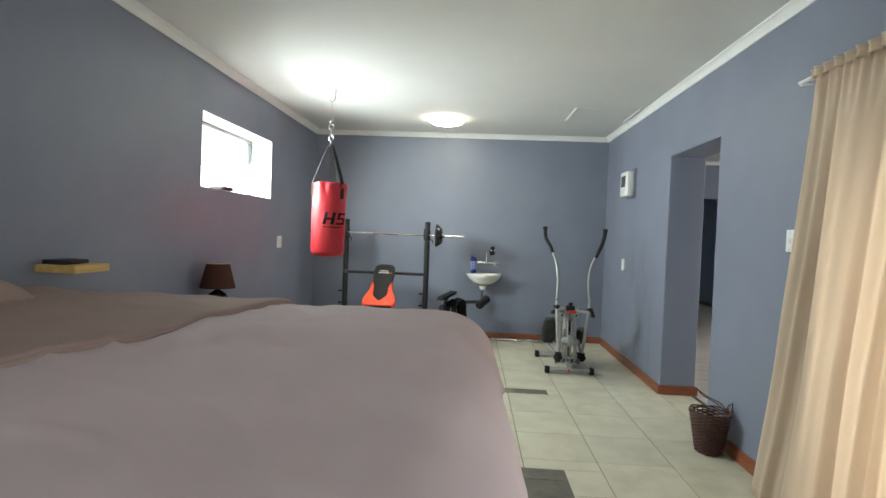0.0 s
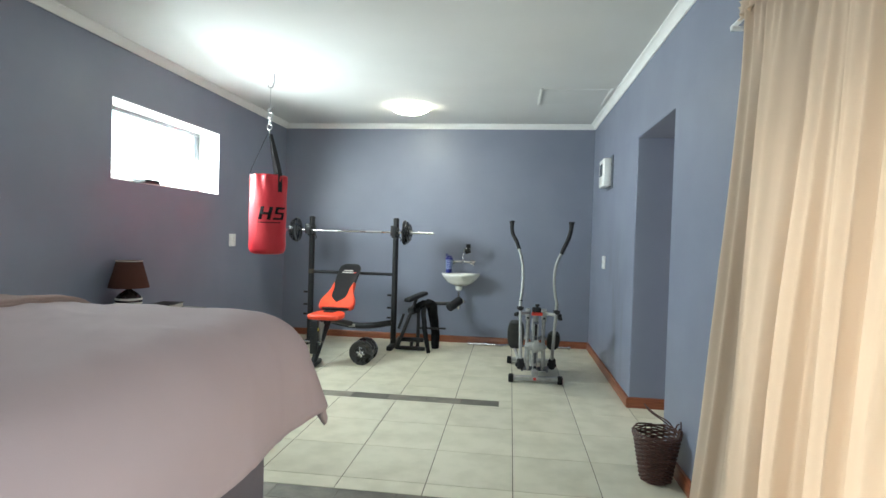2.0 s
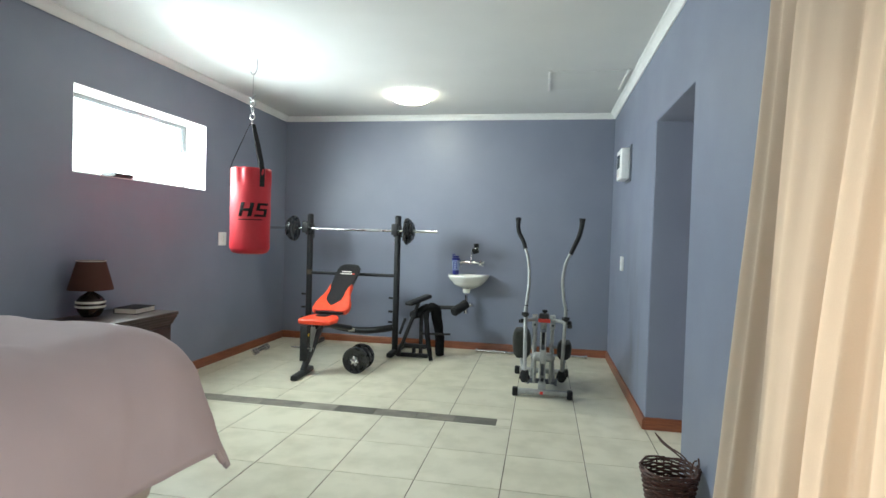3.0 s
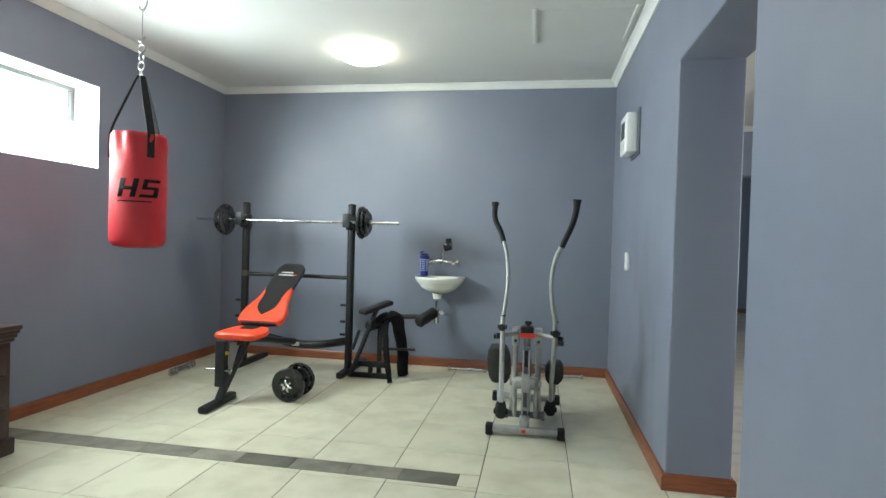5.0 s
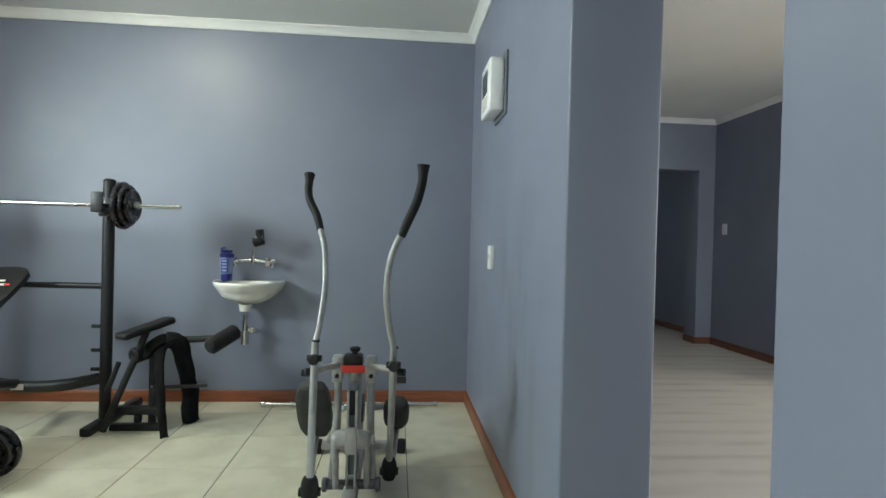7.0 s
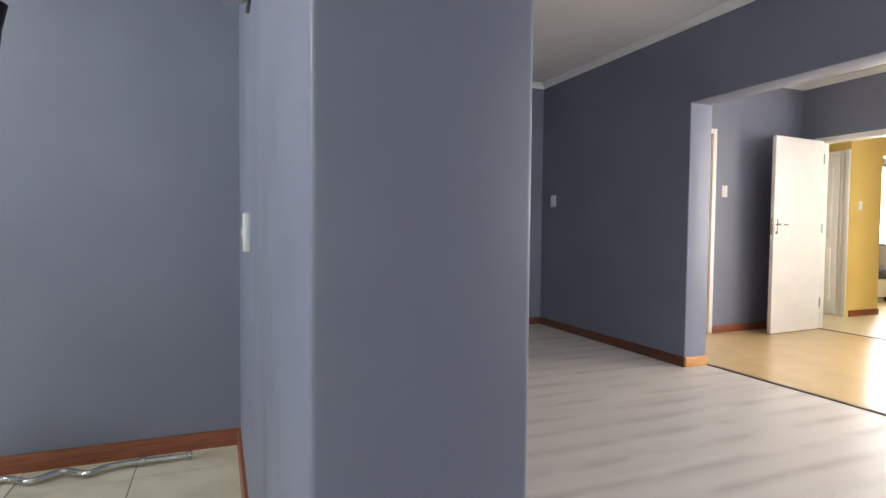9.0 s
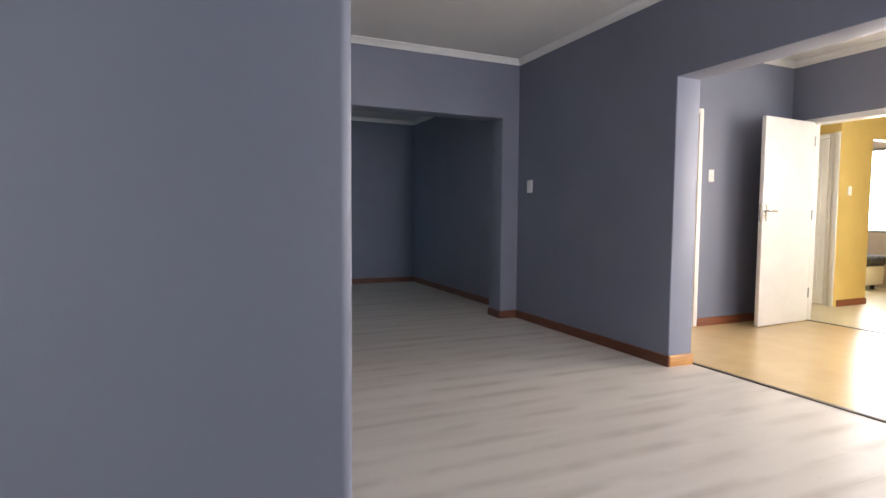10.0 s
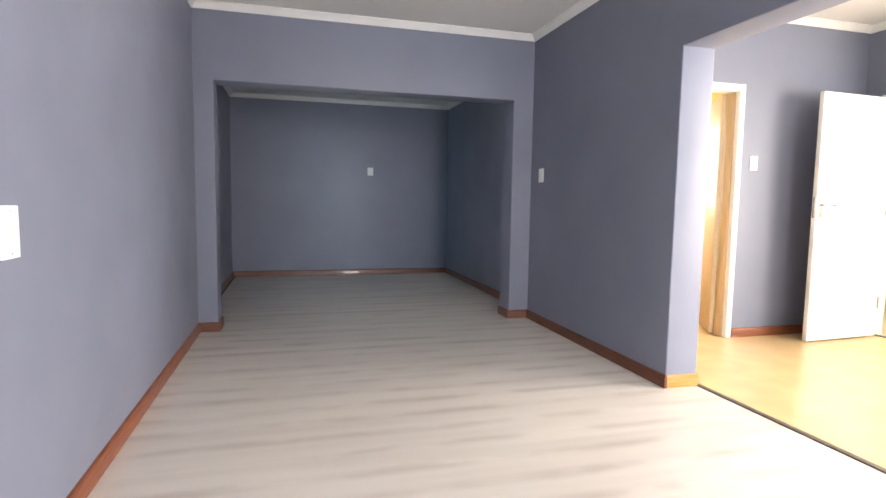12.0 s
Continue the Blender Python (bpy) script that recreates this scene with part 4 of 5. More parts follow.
# weight bench with rack
wb = thing("weight_bench", (-0.96, 5.9, 0), "black weight bench and rack with orange and black pads", "weight bench")
PLX, PRX, PYY = -1.44, -0.475, 6.24
for x in (PLX, PRX):
    post = part("upright_post", cyl((x, PYY, 0.03), (x, PYY, 1.425), 0.032, 20), M_BLACKTUBE, wb)
    part("cap", lathe([(0.033, 0), (0.034, 0.006), (0.02, 0.016)], (x, PYY, 1.42), seg=20), M_RUBBER, post)
    part("foot", B((x - 0.03, x + 0.03, PYY - 0.24 + (0.12 if x < -1 else 0.03), PYY + 0.40 if x < -1 else PYY + 0.42, 0.0, 0.05), bevel=0.012), M_BLACKTUBE, wb)
    cr = part("bar_cradle", B((x - 0.035, x + 0.03, PYY - 0.125, PYY - 0.03, 1.235, 1.262), (x - 0.035, x + 0.03, PYY - 0.135, PYY - 0.12, 1.235, 1.35), (x - 0.04, x + 0.036, PYY - 0.04, PYY + 0.036, 1.215, 1.33), bevel=0.006), M_BLACKTUBE, wb)
    part("hook_loop", torus((x + 0.045, PYY - 0.06, 1.2), (0, 1, 0), 0.026, 0.006, arc=4.4, start=3.4), M_BLACKTUBE, cr)
    for z in (0.33, 0.44, 0.58):
        part("peg", cyl((x - 0.03, PYY - 0.012, z), (x - 0.075, PYY - 0.012, z), 0.011, 12), M_BLACKTUBE, post)
part("crossbar", cyl((PLX + 0.02, PYY, 0.812), (PRX - 0.02, PYY, 0.812), 0.017), M_BLACKTUBE, wb)
part("tie_band", cyl((PLX, PYY, 0.79), (PLX, PYY, 0.845), 0.034), M_TRIM, wb)
beam = part("low_beam", tube([(PLX + 0.02, PYY, 0.30), (-1.2, PYY, 0.265), (-0.95, PYY, 0.225), (-0.72, PYY, 0.232), (PRX - 0.02, PYY, 0.275)], 0.034, 14), M_BLACKTUBE, wb)
part("sticker", B((-0.975, -0.905, PYY - 0.035, PYY - 0.032, 0.212, 0.246)), M_STRIPE, beam)
part("bench_rail", tube([(-0.95, 5.30, 0.41), (-0.955, 5.6, 0.375), (-0.96, 5.95, 0.30), (-0.96, PYY - 0.02, 0.245)], 0.028, 12), M_BLACKTUBE, wb)


def pad(rows, thick, curve=0.02, nu=14):
    """A padded board: rows of (centre, half width) with rounded edges; extruded along the normal."""
    bm = bmesh.new()
    cs = [Vector(c) for c, _ in rows]
    secs = []
    for i, (c, hw) in enumerate(rows):
        d = (cs[min(i + 1, len(cs) - 1)] - cs[max(i - 1, 0)]).normalized()
        side = Vector((1, 0, 0))
        nrm = side.cross(d).normalized()
        end = i in (0, len(rows) - 1)
        t = thick * (0.6 if end else 1.0)
        sec = []
        for k in range(nu):
            a = math.tau * k / nu
            cx = math.copysign(abs(math.cos(a)) ** 0.35, math.cos(a))
            sy = math.copysign(abs(math.sin(a)) ** 0.6, math.sin(a))
            sec.append(bm.verts.new(Vector(c) + side * hw * cx + nrm * (t / 2) * sy))
        secs.append(sec)
    skin(bm, secs)
    return bm


def lerp(a, b, t):
    return tuple(a[k] + (b[k] - a[k]) * t for k in range(3))


b0, b1 = (-0.91, 5.50, 0.50), (-0.945, 6.17, 0.905)
wid = ((0.0, 0.13), (0.03, 0.165), (0.12, 0.17), (0.22, 0.158), (0.32, 0.128), (0.42, 0.112), (0.55, 0.112), (0.7, 0.118), (0.85, 0.122), (0.93, 0.114), (0.975, 0.09), (1.0, 0.05))
bp = part("backrest", pad([(lerp(b0, b1, t), w) for t, w in wid], 0.05), M_BLACKPAD, wb, "black padded backrest")
nrm = Vector((1, 0, 0)).cross((Vector(b1) - Vector(b0)).normalized()) * 0.009
for side in (-1, 1):
    rows = []
    bm = bmesh.new()
    for t, w, inner in ((0.01, 0.150, 0.0), (0.05, 0.173, 0.0), (0.10, 0.176, 0.0), (0.16, 0.174, 0.045), (0.22, 0.165, 0.075), (0.30, 0.140, 0.082), (0.38, 0.122, 0.08), (0.46, 0.116, 0.088), (0.54, 0.115, 0.108)):
        c = Vector(lerp(b0, b1, t))
        q = [c + Vector((side * inner, 0, 0)) + nrm * 3.05, c + Vector((side * (w - 0.012), 0, 0)) + nrm * 3.05, c + Vector((side * (w + 0.003), 0, 0)) + nrm * 1.2, c + Vector((side * (w + 0.003), 0, 0)) - nrm * 2.0, c + Vector((side * inner, 0, 0)) - nrm * 2.0]
        rows.append([bm.verts.new(p) for p in q])
    skin(bm, rows)
    part("orange_panel", bm, M_ORANGE, bp, "orange leatherette side panel", angle=50)
up = (Vector(b1) - Vector(b0)).normalized()
for k, (w, t, mm) in enumerate(((0.05, 0.80, M_STRIPE), (0.062, 0.755, M_STRIPE))):
    c = Vector(lerp(b0, b1, t)) + nrm * 3.3
    part("printed_bar", B((-w, w, -0.008, 0.008, 0, 0.0012), m=Matrix.Translation(c) @ Matrix.Rotation(math.atan2(up.z, up.y), 4, "X")), mm, bp, "white printed bar")
part("printed_bar", B((0.066, 0.09, -0.008, 0.008, 0, 0.0012), m=Matrix.Translation(Vector(lerp(b0, b1, 0.755)) + nrm * 3.3) @ Matrix.Rotation(math.atan2(up.z, up.y), 4, "X")), M_REDLABEL, bp, "red printed bar")
st = part("seat", pad([((-0.945, y, z), w) for y, z, w in ((5.235, 0.448, 0.11), (5.25, 0.45, 0.15), (5.30, 0.452, 0.172), (5.38, 0.455, 0.172), (5.46, 0.46, 0.15), (5.50, 0.463, 0.125), (5.515, 0.464, 0.09))], 0.05), M_ORANGE, wb, "orange padded seat")
part("seat_inlay", pad([((-0.945, y, z), w) for y, z, w in ((5.38, 0.455, 0.03), (5.40, 0.457, 0.075), (5.44, 0.460, 0.09), (5.50, 0.463, 0.105), (5.525, 0.465, 0.09))], 0.05), M_BLACKPAD, st, "black seat inlay")
part("front_leg", tube([(-0.945, 5.40, 0.415), (-0.97, 5.27, 0.22), (-0.995, 5.16, 0.04)], 0.027, 12, n=3, radii=(0.040, 0.034, 0.027)), M_BLACKTUBE, wb)
part("front_foot", B((-0.03, 0.03, -0.2, 0.2, 0.0, 0.045), bevel=0.014, m=pose(-1.0, 5.16, 0, 0, 0, 3)), M_BLACKTUBE, wb)
hs = part("leg_socket", B((-1.035, -0.968, 5.165, 5.22, 0.12, 0.43), bevel=0.006), M_BLACKTUBE, wb)
part("pin", cyl((-1.12, 5.18, 0.235), (-0.91, 5.18, 0.235), 0.008, 10), M_CHROME, hs)
part("label", B((-0.9685, -0.966, 5.18, 5.21, 0.335, 0.36)), M_YELLABEL, hs)
part("adjuster_plate", prism([(5.21, 0.20), (5.25, 0.19), (5.36, 0.40), (5.22, 0.41)], 0, -0.962, -0.952), M_GREYPAINT, wb, "grey steel adjuster plate")

bb = thing("barbell", (-0.955, 6.155, 1.3), "steel barbell with black weight plates resting on the rack", "barbell")
BYB, BZB = PYY - 0.08, 1.278
part("bar", cyl((-1.865, BYB, BZB), (-0.04, BYB, BZB), 0.0125, 14), M_CHROME, bb)
for x0, x1 in ((-0.80, -0.62), (-1.29, -1.11)):
    part("grip", cyl((x0, BYB, BZB), (x1, BYB, BZB), 0.0133, 14), M_STEEL, bb)


def plate(x, r, t, parent, c=(BYB, BZB)):
    prof = [(0.03, 0), (r * 0.42, 0.0), (r * 0.46, t * 0.16), (r * 0.76, t * 0.16), (r * 0.82, 0.0), (r - 0.008, 0.0), (r, 0.006), (r, t - 0.006), (r - 0.008, t), (r * 0.82, t), (r * 0.76, t * 0.84), (r * 0.46, t * 0.84), (r * 0.42, t), (0.03, t)]
    return part("weight_plate", lathe(prof, (x, *c), (1, 0, 0), 40), M_PLATE, parent)


for x, r, t in ((-1.600, 0.136, 0.028), (-1.628, 0.120, 0.025), (-1.652, 0.095, 0.022), (-0.372, 0.136, 0.028), (-0.343, 0.120, 0.025), (-0.317, 0.095, 0.022)):
    plate(x, r, t, bb)
for x in (-1.668, -0.282):
    part("collar", cyl((x - 0.012, BYB, BZB), (x + 0.012, BYB, BZB), 0.024, 16), M_STEEL, bb)

# leg and curl attachment standing beside the rack
la = thing("leg_curl_attachment", (-0.2, 6.15, 0), "black leg curl attachment with foam pads leaning by the rack", "gym attachment")
part("arm_pad", B((-0.172, 0.172, -0.046, 0.046, -0.020, 0.020), bevel=0.017, seg=3, m=look((-0.212, 6.15, 0.585), (-0.122, 6.335, 0.62)) @ pose(0, 0, 0, 90, 0, 0) @ pose(0, 0, 0, 0, 0, 90)), M_BLACKPAD, la, "black padded arm rest")
part("tube", cyl((-0.205, 6.14, 0.57), (-0.40, 6.07, 0.02), 0.019), M_BLACKTUBE, la)
part("tube", cyl((-0.335, 6.10, 0.40), (-0.385, 6.08, 0.24), 0.014), M_BLACKTUBE, la)
part("arm", cyl((-0.19, 6.20, 0.505), (0.21, 6.19, 0.525), 0.02), M_BLACKTUBE, la)
part("upright", B((-0.205, -0.170, 6.17, 6.21, 0.0, 0.50), bevel=0.006), M_BLACKTUBE, la)
part("low_rail", B((-0.40, -0.12, 6.135, 6.185, 0.09, 0.135), (-0.40, -0.10, 6.13, 6.175, 0.0, 0.04), (-0.27, -0.235, 6.14, 6.18, 0.041, 0.089), bevel=0.008), M_BLACKTUBE, la)
part("roller", cyl((-0.27, 6.11, 0.43), (-0.20, 6.22, 0.45), 0.045, 20, edge=0.012), M_RUBBER, la, "black foam roller")
rl = part("roller", cyl((0.155, 6.08, 0.488), (0.265, 6.23, 0.562), 0.047, 22, edge=0.013), M_RUBBER, la, "black foam roller")
part("cap", cyl((0.262, 6.226, 0.56), (0.268, 6.235, 0.564), 0.01, 10), M_STEEL, rl)
part("weight_pin", cyl((-0.18, 6.15, 0.245), (0.115, 6.2, 0.245), 0.011, 12), M_BLACKTUBE, la)


def band(pts, w, t):
    """A thick ribbon of cloth along pts."""
    bm = bmesh.new()
    line = smooth_line(pts, 6)
    rws = []
    for i, q in enumerate(line):
        d = (line[min(i + 1, len(line) - 1)] - line[max(i - 1, 0)]).normalized()
        s = Vector((0.75, -0.66, 0))
        s = (s - d * s.dot(d)).normalized()
        nn = s.cross(d)
        k = i / (len(line) - 1)
        hw = (w[0] + (w[1] - w[0]) * k) * (1 + 0.12 * noise.noise(q * 9))
        rws.append([bm.verts.new(q + s * hw * math.cos(a) + nn * t * math.sin(a) * (1 + 0.4 * noise.noise(q * 14 + Vector((a, 0, 0))))) for a in [math.tau * j / 10 for j in range(10)]])
    skin(bm, rws)
    return bm


tw = thing("draped_trousers", (-0.05, 6.2, 0), "black cloth trousers draped over the gym attachment", "clothing")
part("leg", band([(-0.10, 6.22, 0.505), (-0.125, 6.14, 0.46), (-0.108, 6.08, 0.33), (-0.075, 6.03, 0.16), (-0.035, 5.99, 0.012)], (0.045, 0.020), 0.022), M_BLACKCLOTH, tw)
part("leg", band([(-0.105, 6.18, 0.515), (-0.058, 6.19, 0.505), (-0.035, 6.22, 0.41), (-0.012, 6.26, 0.22), (-0.002, 6.28, 0.01)], (0.085, 0.036), 0.046), M_BLACKCLOTH, tw)
part("waistband", band([(-0.225, 6.15, 0.43), (-0.18, 6.16, 0.485), (-0.12, 6.19, 0.52), (-0.06, 6.21, 0.515)], (0.05, 0.065), 0.026), M_BLACKCLOTH, tw)

# dumbbell and loose bars
db = thing("dumbbell", (-0.56, 5.46, 0), "black dumbbell with chrome star nut on the floor", "dumbbell")
da, dbb = Vector((-0.59, 5.335, 0.118)), Vector((-0.592, 5.54, 0.118))
dd = (dbb - da).normalized()
part("bar", cyl(da - dd * 0.055, dbb + dd * 0.055, 0.0125, 14), M_CHROME, db)
for c, sgn in ((da, 1), (dbb, -1)):
    for k, (r, off) in enumerate(((0.118, 0.0), (0.100, 0.03))):
        part("weight_plate", lathe([(0.02, 0), (r * 0.45, 0), (r * 0.5, 0.005), (r * 0.75, 0.005), (r * 0.82, 0), (r - 0.007, 0), (r, 0.006), (r, 0.024), (r - 0.007, 0.03), (0.02, 0.03)], c + dd * sgn * off - (dd * 0.0 if sgn > 0 else dd * 0.03), dd, 40), M_PLATE, db)
    e = c - dd * sgn * 0.002
    nut = lathe([(0.018, 0), (0.02, 0.006), (0.02, 0.018), (0.014, 0.024)], e, -dd * sgn, 18)
    u = dd.orthogonal().normalized()
    w = dd.cross(u)
    for k in range(6):
        a = math.tau * k / 6
        dirn = math.cos(a) * u + math.sin(a) * w
        nut = merge(nut, cyl(e + dirn * 0.015 - dd * sgn * 0.009, e + dirn * 0.040 - dd * sgn * 0.009, 0.0095, 8))
    part("star_nut", nut, M_CHROME, db, "chrome star nut")


def short_bar(a, b, label):
    a, b = Vector(a), Vector(b)
    d = (b - a).normalized()
    t = thing("dumbbell_bar", (a + b) / 2 - Vector((0, 0, a.z)), label, "dumbbell bar", "loose dumbbell bars")
    part("bar", cyl(a, b, 0.0125, 12), M_CHROME, t)
    for k in (0.1, 0.24, 0.76, 0.9):
        part("collar", cyl(a + (b - a) * k - d * 0.009, a + (b - a) * k + d * 0.009, 0.02, 14), M_STEEL, t)


short_bar((-1.775, 5.72, 0.021), (-1.80, 6.08, 0.021), "short chrome dumbbell bar lying by the skirting")
short_bar((-1.835, 5.80, 0.021), (-1.86, 6.16, 0.021), "short chrome dumbbell bar lying by the skirting")
cb = thing("curl_bar", (0.92, 6.57, 0), "bent chrome curl bar lying by the back wall", "curl bar")
part("bar", tube([(0.335, 6.590, 0.02), (0.62, 6.590, 0.02), (0.70, 6.560, 0.02), (0.80, 6.620, 0.02), (0.90, 6.560, 0.02), (1.0, 6.620, 0.02), (1.10, 6.560, 0.02), (1.19, 6.605, 0.02), (1.5, 6.610, 0.02)], 0.0135, 12), M_CHROME, cb)
for x, y in ((0.345, 6.590), (0.53, 6.590), (1.30, 6.608), (1.485, 6.610)):
    part("collar", cyl((x - 0.012, y, 0.021), (x + 0.012, y, 0.021), 0.021, 14), M_CHROME, cb)

# wash basin
sk = thing("wash_basin", (0.24, AY1, 0.65), "small white ceramic wall basin with stains", "basin")
SCX, SW, SD, SZ = 0.218, 0.225, 0.335, 0.825
bm = bmesh.new()


def sink_ring(k, z, inset=0.0):
    pts = []
    for j in range(40):
        a = math.pi * j / 39
        rx, ry = SW * k - inset, SD * k - inset
        pts.append(bm.verts.new((SCX - math.cos(a) * rx, AY1 - 0.002 - math.sin(a) ** 0.75 * ry, z)))
    return pts


rgs = [sink_ring(0.22, 0.672), sink_ring(0.32, 0.677), sink_ring(0.64, 0.712), sink_ring(0.89, 0.768), sink_ring(0.985, 0.805), sink_ring(1.0, 0.820), sink_ring(0.985, 0.828)]
inner = []
for k, z in ((0.90, 0.827), (0.86, 0.815), (0.66, 0.735), (0.35, 0.70), (0.1, 0.70)):
    inner.append([bm.verts.new((SCX + math.cos(math.tau * j / 40 + math.pi) * SW * k * 0.98, AY1 - 0.175 - math.sin(math.tau * j / 40 + math.pi) * -1 * SD * 0.44 * k, z)) for j in range(40)])
for a, b in zip(rgs, rgs[1:]):
    for j in range(39):
        bm.faces.new((a[j], a[j + 1], b[j + 1], b[j]))
    bm.faces.new((a[39], a[0], b[0], b[39]))
bm.faces.new(rgs[0])
for a, b in zip(inner, inner[1:]):
    for j in range(40):
        bm.faces.new((a[j], a[(j + 1) % 40], b[(j + 1) % 40], b[j]))
bm.faces.new(inner[-1])
eo = [e for e in bm.edges if len(e.link_faces) == 1]
bmesh.ops.bridge_loops(bm, edges=eo)
part("bowl", bm, M_CERAMIC, sk, angle=55)
part("outlet_boss", lathe([(0.034, 0), (0.038, 0.012), (0.045, 0.048)], (SCX - 0.01, AY1 - 0.11, 0.630)), M_CERAMIC, sk)
part("drain_hole", lathe([(0.016, 0), (0.018, 0.003)], (SCX, AY1 - 0.175, 0.698), seg=16), M_STEEL, sk)
part("trap", merge(cyl((SCX - 0.01, AY1 - 0.11, 0.45), (SCX - 0.01, AY1 - 0.11, 0.615), 0.017, 14), cyl((SCX - 0.01, AY1 - 0.11, 0.41), (SCX - 0.01, AY1 - 0.11, 0.50), 0.027, 16), tube([(SCX + 0.01, AY1 - 0.11, 0.505), (SCX + 0.05, AY1 - 0.10, 0.505), (SCX + 0.055, AY1 - 0.06, 0.49), (SCX + 0.055, AY1, 0.48)], 0.014, 12), cyl((SCX + 0.025, AY1 - 0.11, 0.505), (SCX + 0.05, AY1 - 0.11, 0.505), 0.021, 14)), M_CHROME, sk, "chrome bottle trap")
tp = thing("wall_tap", (0.24, AY1, 0.95), "chrome wall mixer tap with swan-neck spout", "tap")
part("body", merge(tube([(0.12, AY1, 0.955), (0.125, AY1 - 0.05, 0.957), (0.17, AY1 - 0.062, 0.962), (0.24, AY1 - 0.065, 0.965), (0.31, AY1 - 0.062, 0.962), (0.355, AY1 - 0.05, 0.957), (0.36, AY1, 0.955)], 0.013, 12), cyl((0.24, AY1 - 0.065, 0.94), (0.24, AY1 - 0.065, 0.995), 0.017, 14)), M_CHROME, tp)
for x in (0.12, 0.36):
    hd = cyl((x, AY1 - 0.05, 0.957), (x, AY1 - 0.085, 0.957), 0.014, 14)
    for k in range(4):
        a = math.tau * k / 4 + 0.5
        hd = merge(hd, cyl((x, AY1 - 0.09, 0.957), (x + 0.034 * math.cos(a), AY1 - 0.09, 0.957 + 0.036 * math.sin(a)), 0.0145, 10))
    part("handle", hd, M_CHROME, tp, "chrome cross handle")
part("spout", tube([(0.24, AY1 - 0.065, 0.99), (0.245, AY1 - 0.065, 1.06), (0.262, AY1 - 0.075, 1.115), (0.285, AY1 - 0.12, 1.13), (0.30, AY1 - 0.165, 1.115)], 0.0075, 10), M_CHROME, tp)
part("filter_head", merge(cyl((0.275, AY1 - 0.2, 1.085), (0.335, AY1 - 0.2, 1.105), 0.032, 20), cyl((0.315, AY1 - 0.2, 1.10), (0.31, AY1 - 0.2, 1.17), 0.026, 18)), M_RUBBER, tp, "black tap filter head")
part("filter_band", cyl((0.29, AY1 - 0.2, 1.108), (0.335, AY1 - 0.2, 1.122), 0.022, 16), M_CHROME, tp)
bo = thing("shaker_bottle", (0.085, 6.61, 0.829), "blue and clear shaker bottle on the basin rim", "bottle")
part("bottle_base", cyl((0.085, 6.61, 0.8285), (0.085, 6.61, 0.875), 0.036, 24, r1=0.037), M_BLUE, bo, "blue screw base")
part("cup", cyl((0.085, 6.61, 0.875), (0.085, 6.61, 0.985), 0.036, 24, r1=0.043), M_CLEAR, bo, "clear pale cup")
part("print", B((0.063, 0.107, 6.562, 6.5665, 0.885, 0.975), bevel=0.001), M_BLUE, bo, "blue printed block")
for k in range(4):
    part("print_bar", B((0.07, 0.10, 6.560, 6.5615, 0.893 + 0.021 * k, 0.905 + 0.021 * k)), M_CLEAR, bo)
part("lid", lathe([(0.046, 0), (0.047, 0.02), (0.042, 0.026), (0.028, 0.028), (0.027, 0.034), (0.034, 0.035), (0.034, 0.048), (0.02, 0.05)], (0.085, 6.61, 0.983), seg=28), M_BLUE, bo, "blue flip lid")
part("lid_loop", tube([(0.055, 6.61, 1.012), (0.05, 6.61, 1.04), (0.075, 6.61, 1.047)], 0.006), M_BLUE, bo)

# elliptical trainer
el = thing("elliptical_trainer", (1.03, 5.4, 0), "silver elliptical trainer with black grips and pedals", "elliptical trainer")
for n, y, x0, x1 in (("front_bar", 5.085, 0.806, 1.272), ("rear_bar", 5.80, 0.79, 1.27)):
    s = part(n, B((x0 + 0.03, x1 - 0.03, y - 0.024, y + 0.024, 0.018, 0.060), bevel=0.012), M_GREYPAINT, el)
    for x in (x0, x1 - 0.045):
        part("end_cap", B((x, x + 0.045, y - 0.030, y + 0.030, 0.0, 0.066), bevel=0.01), M_RUBBER, s, "black rubber end cap")
    if n == "front_bar":
        part("sticker", B((1.02, 1.045, y - 0.0265, y - 0.0235, 0.028, 0.050)), M_REDLABEL, s, "small red sticker")
part("main_rail", B((1.005, 1.065, 5.06, 5.82, 0.058, 0.104), bevel=0.01), M_GREYPAINT, el)
part("wheel_axle", merge(cyl((0.925, 5.19, 0.1), (1.145, 5.19, 0.1), 0.02, 14), cyl((0.915, 5.19, 0.1), (0.935, 5.19, 0.1), 0.029, 16), cyl((1.135, 5.19, 0.1), (1.155, 5.19, 0.1), 0.029, 16)), M_SCREENGREY, el)
for x in (0.965, 1.105):
    up_ = part("upright", tube([(x - (0.015 if x < 1 else -0.015), 5.21, 0.10), (x, 5.24, 0.34), (x, 5.24, 0.60)], 0.017, 12, n=4), M_GREYPAINT, el)
    part("bracket", B((x - 0.022, x + 0.022, 5.195, 5.262, 0.52, 0.628), bevel=0.008), M_GREYPAINT, up_)
    for z in (0.55, 0.60):
        part("bolt", cyl((x, 5.194, z), (x, 5.183, z), 0.009, 10), M_BLACKTUBE, up_)
part("mast", tube([(1.035, 5.30, 0.08), (1.035, 5.27, 0.36), (1.035, 5.22, 0.63)], 0.024, 14, n=4), M_GREYPAINT, el)
sp = part("mast_spine", B((1.013, 1.057, 5.16, 5.205, 0.15, 0.52), bevel=0.008), M_SCREENGREY, el)
part("adjuster", B((1.017, 1.053, 5.145, 5.163, 0.40, 0.50), bevel=0.004), M_BLACKTUBE, sp)
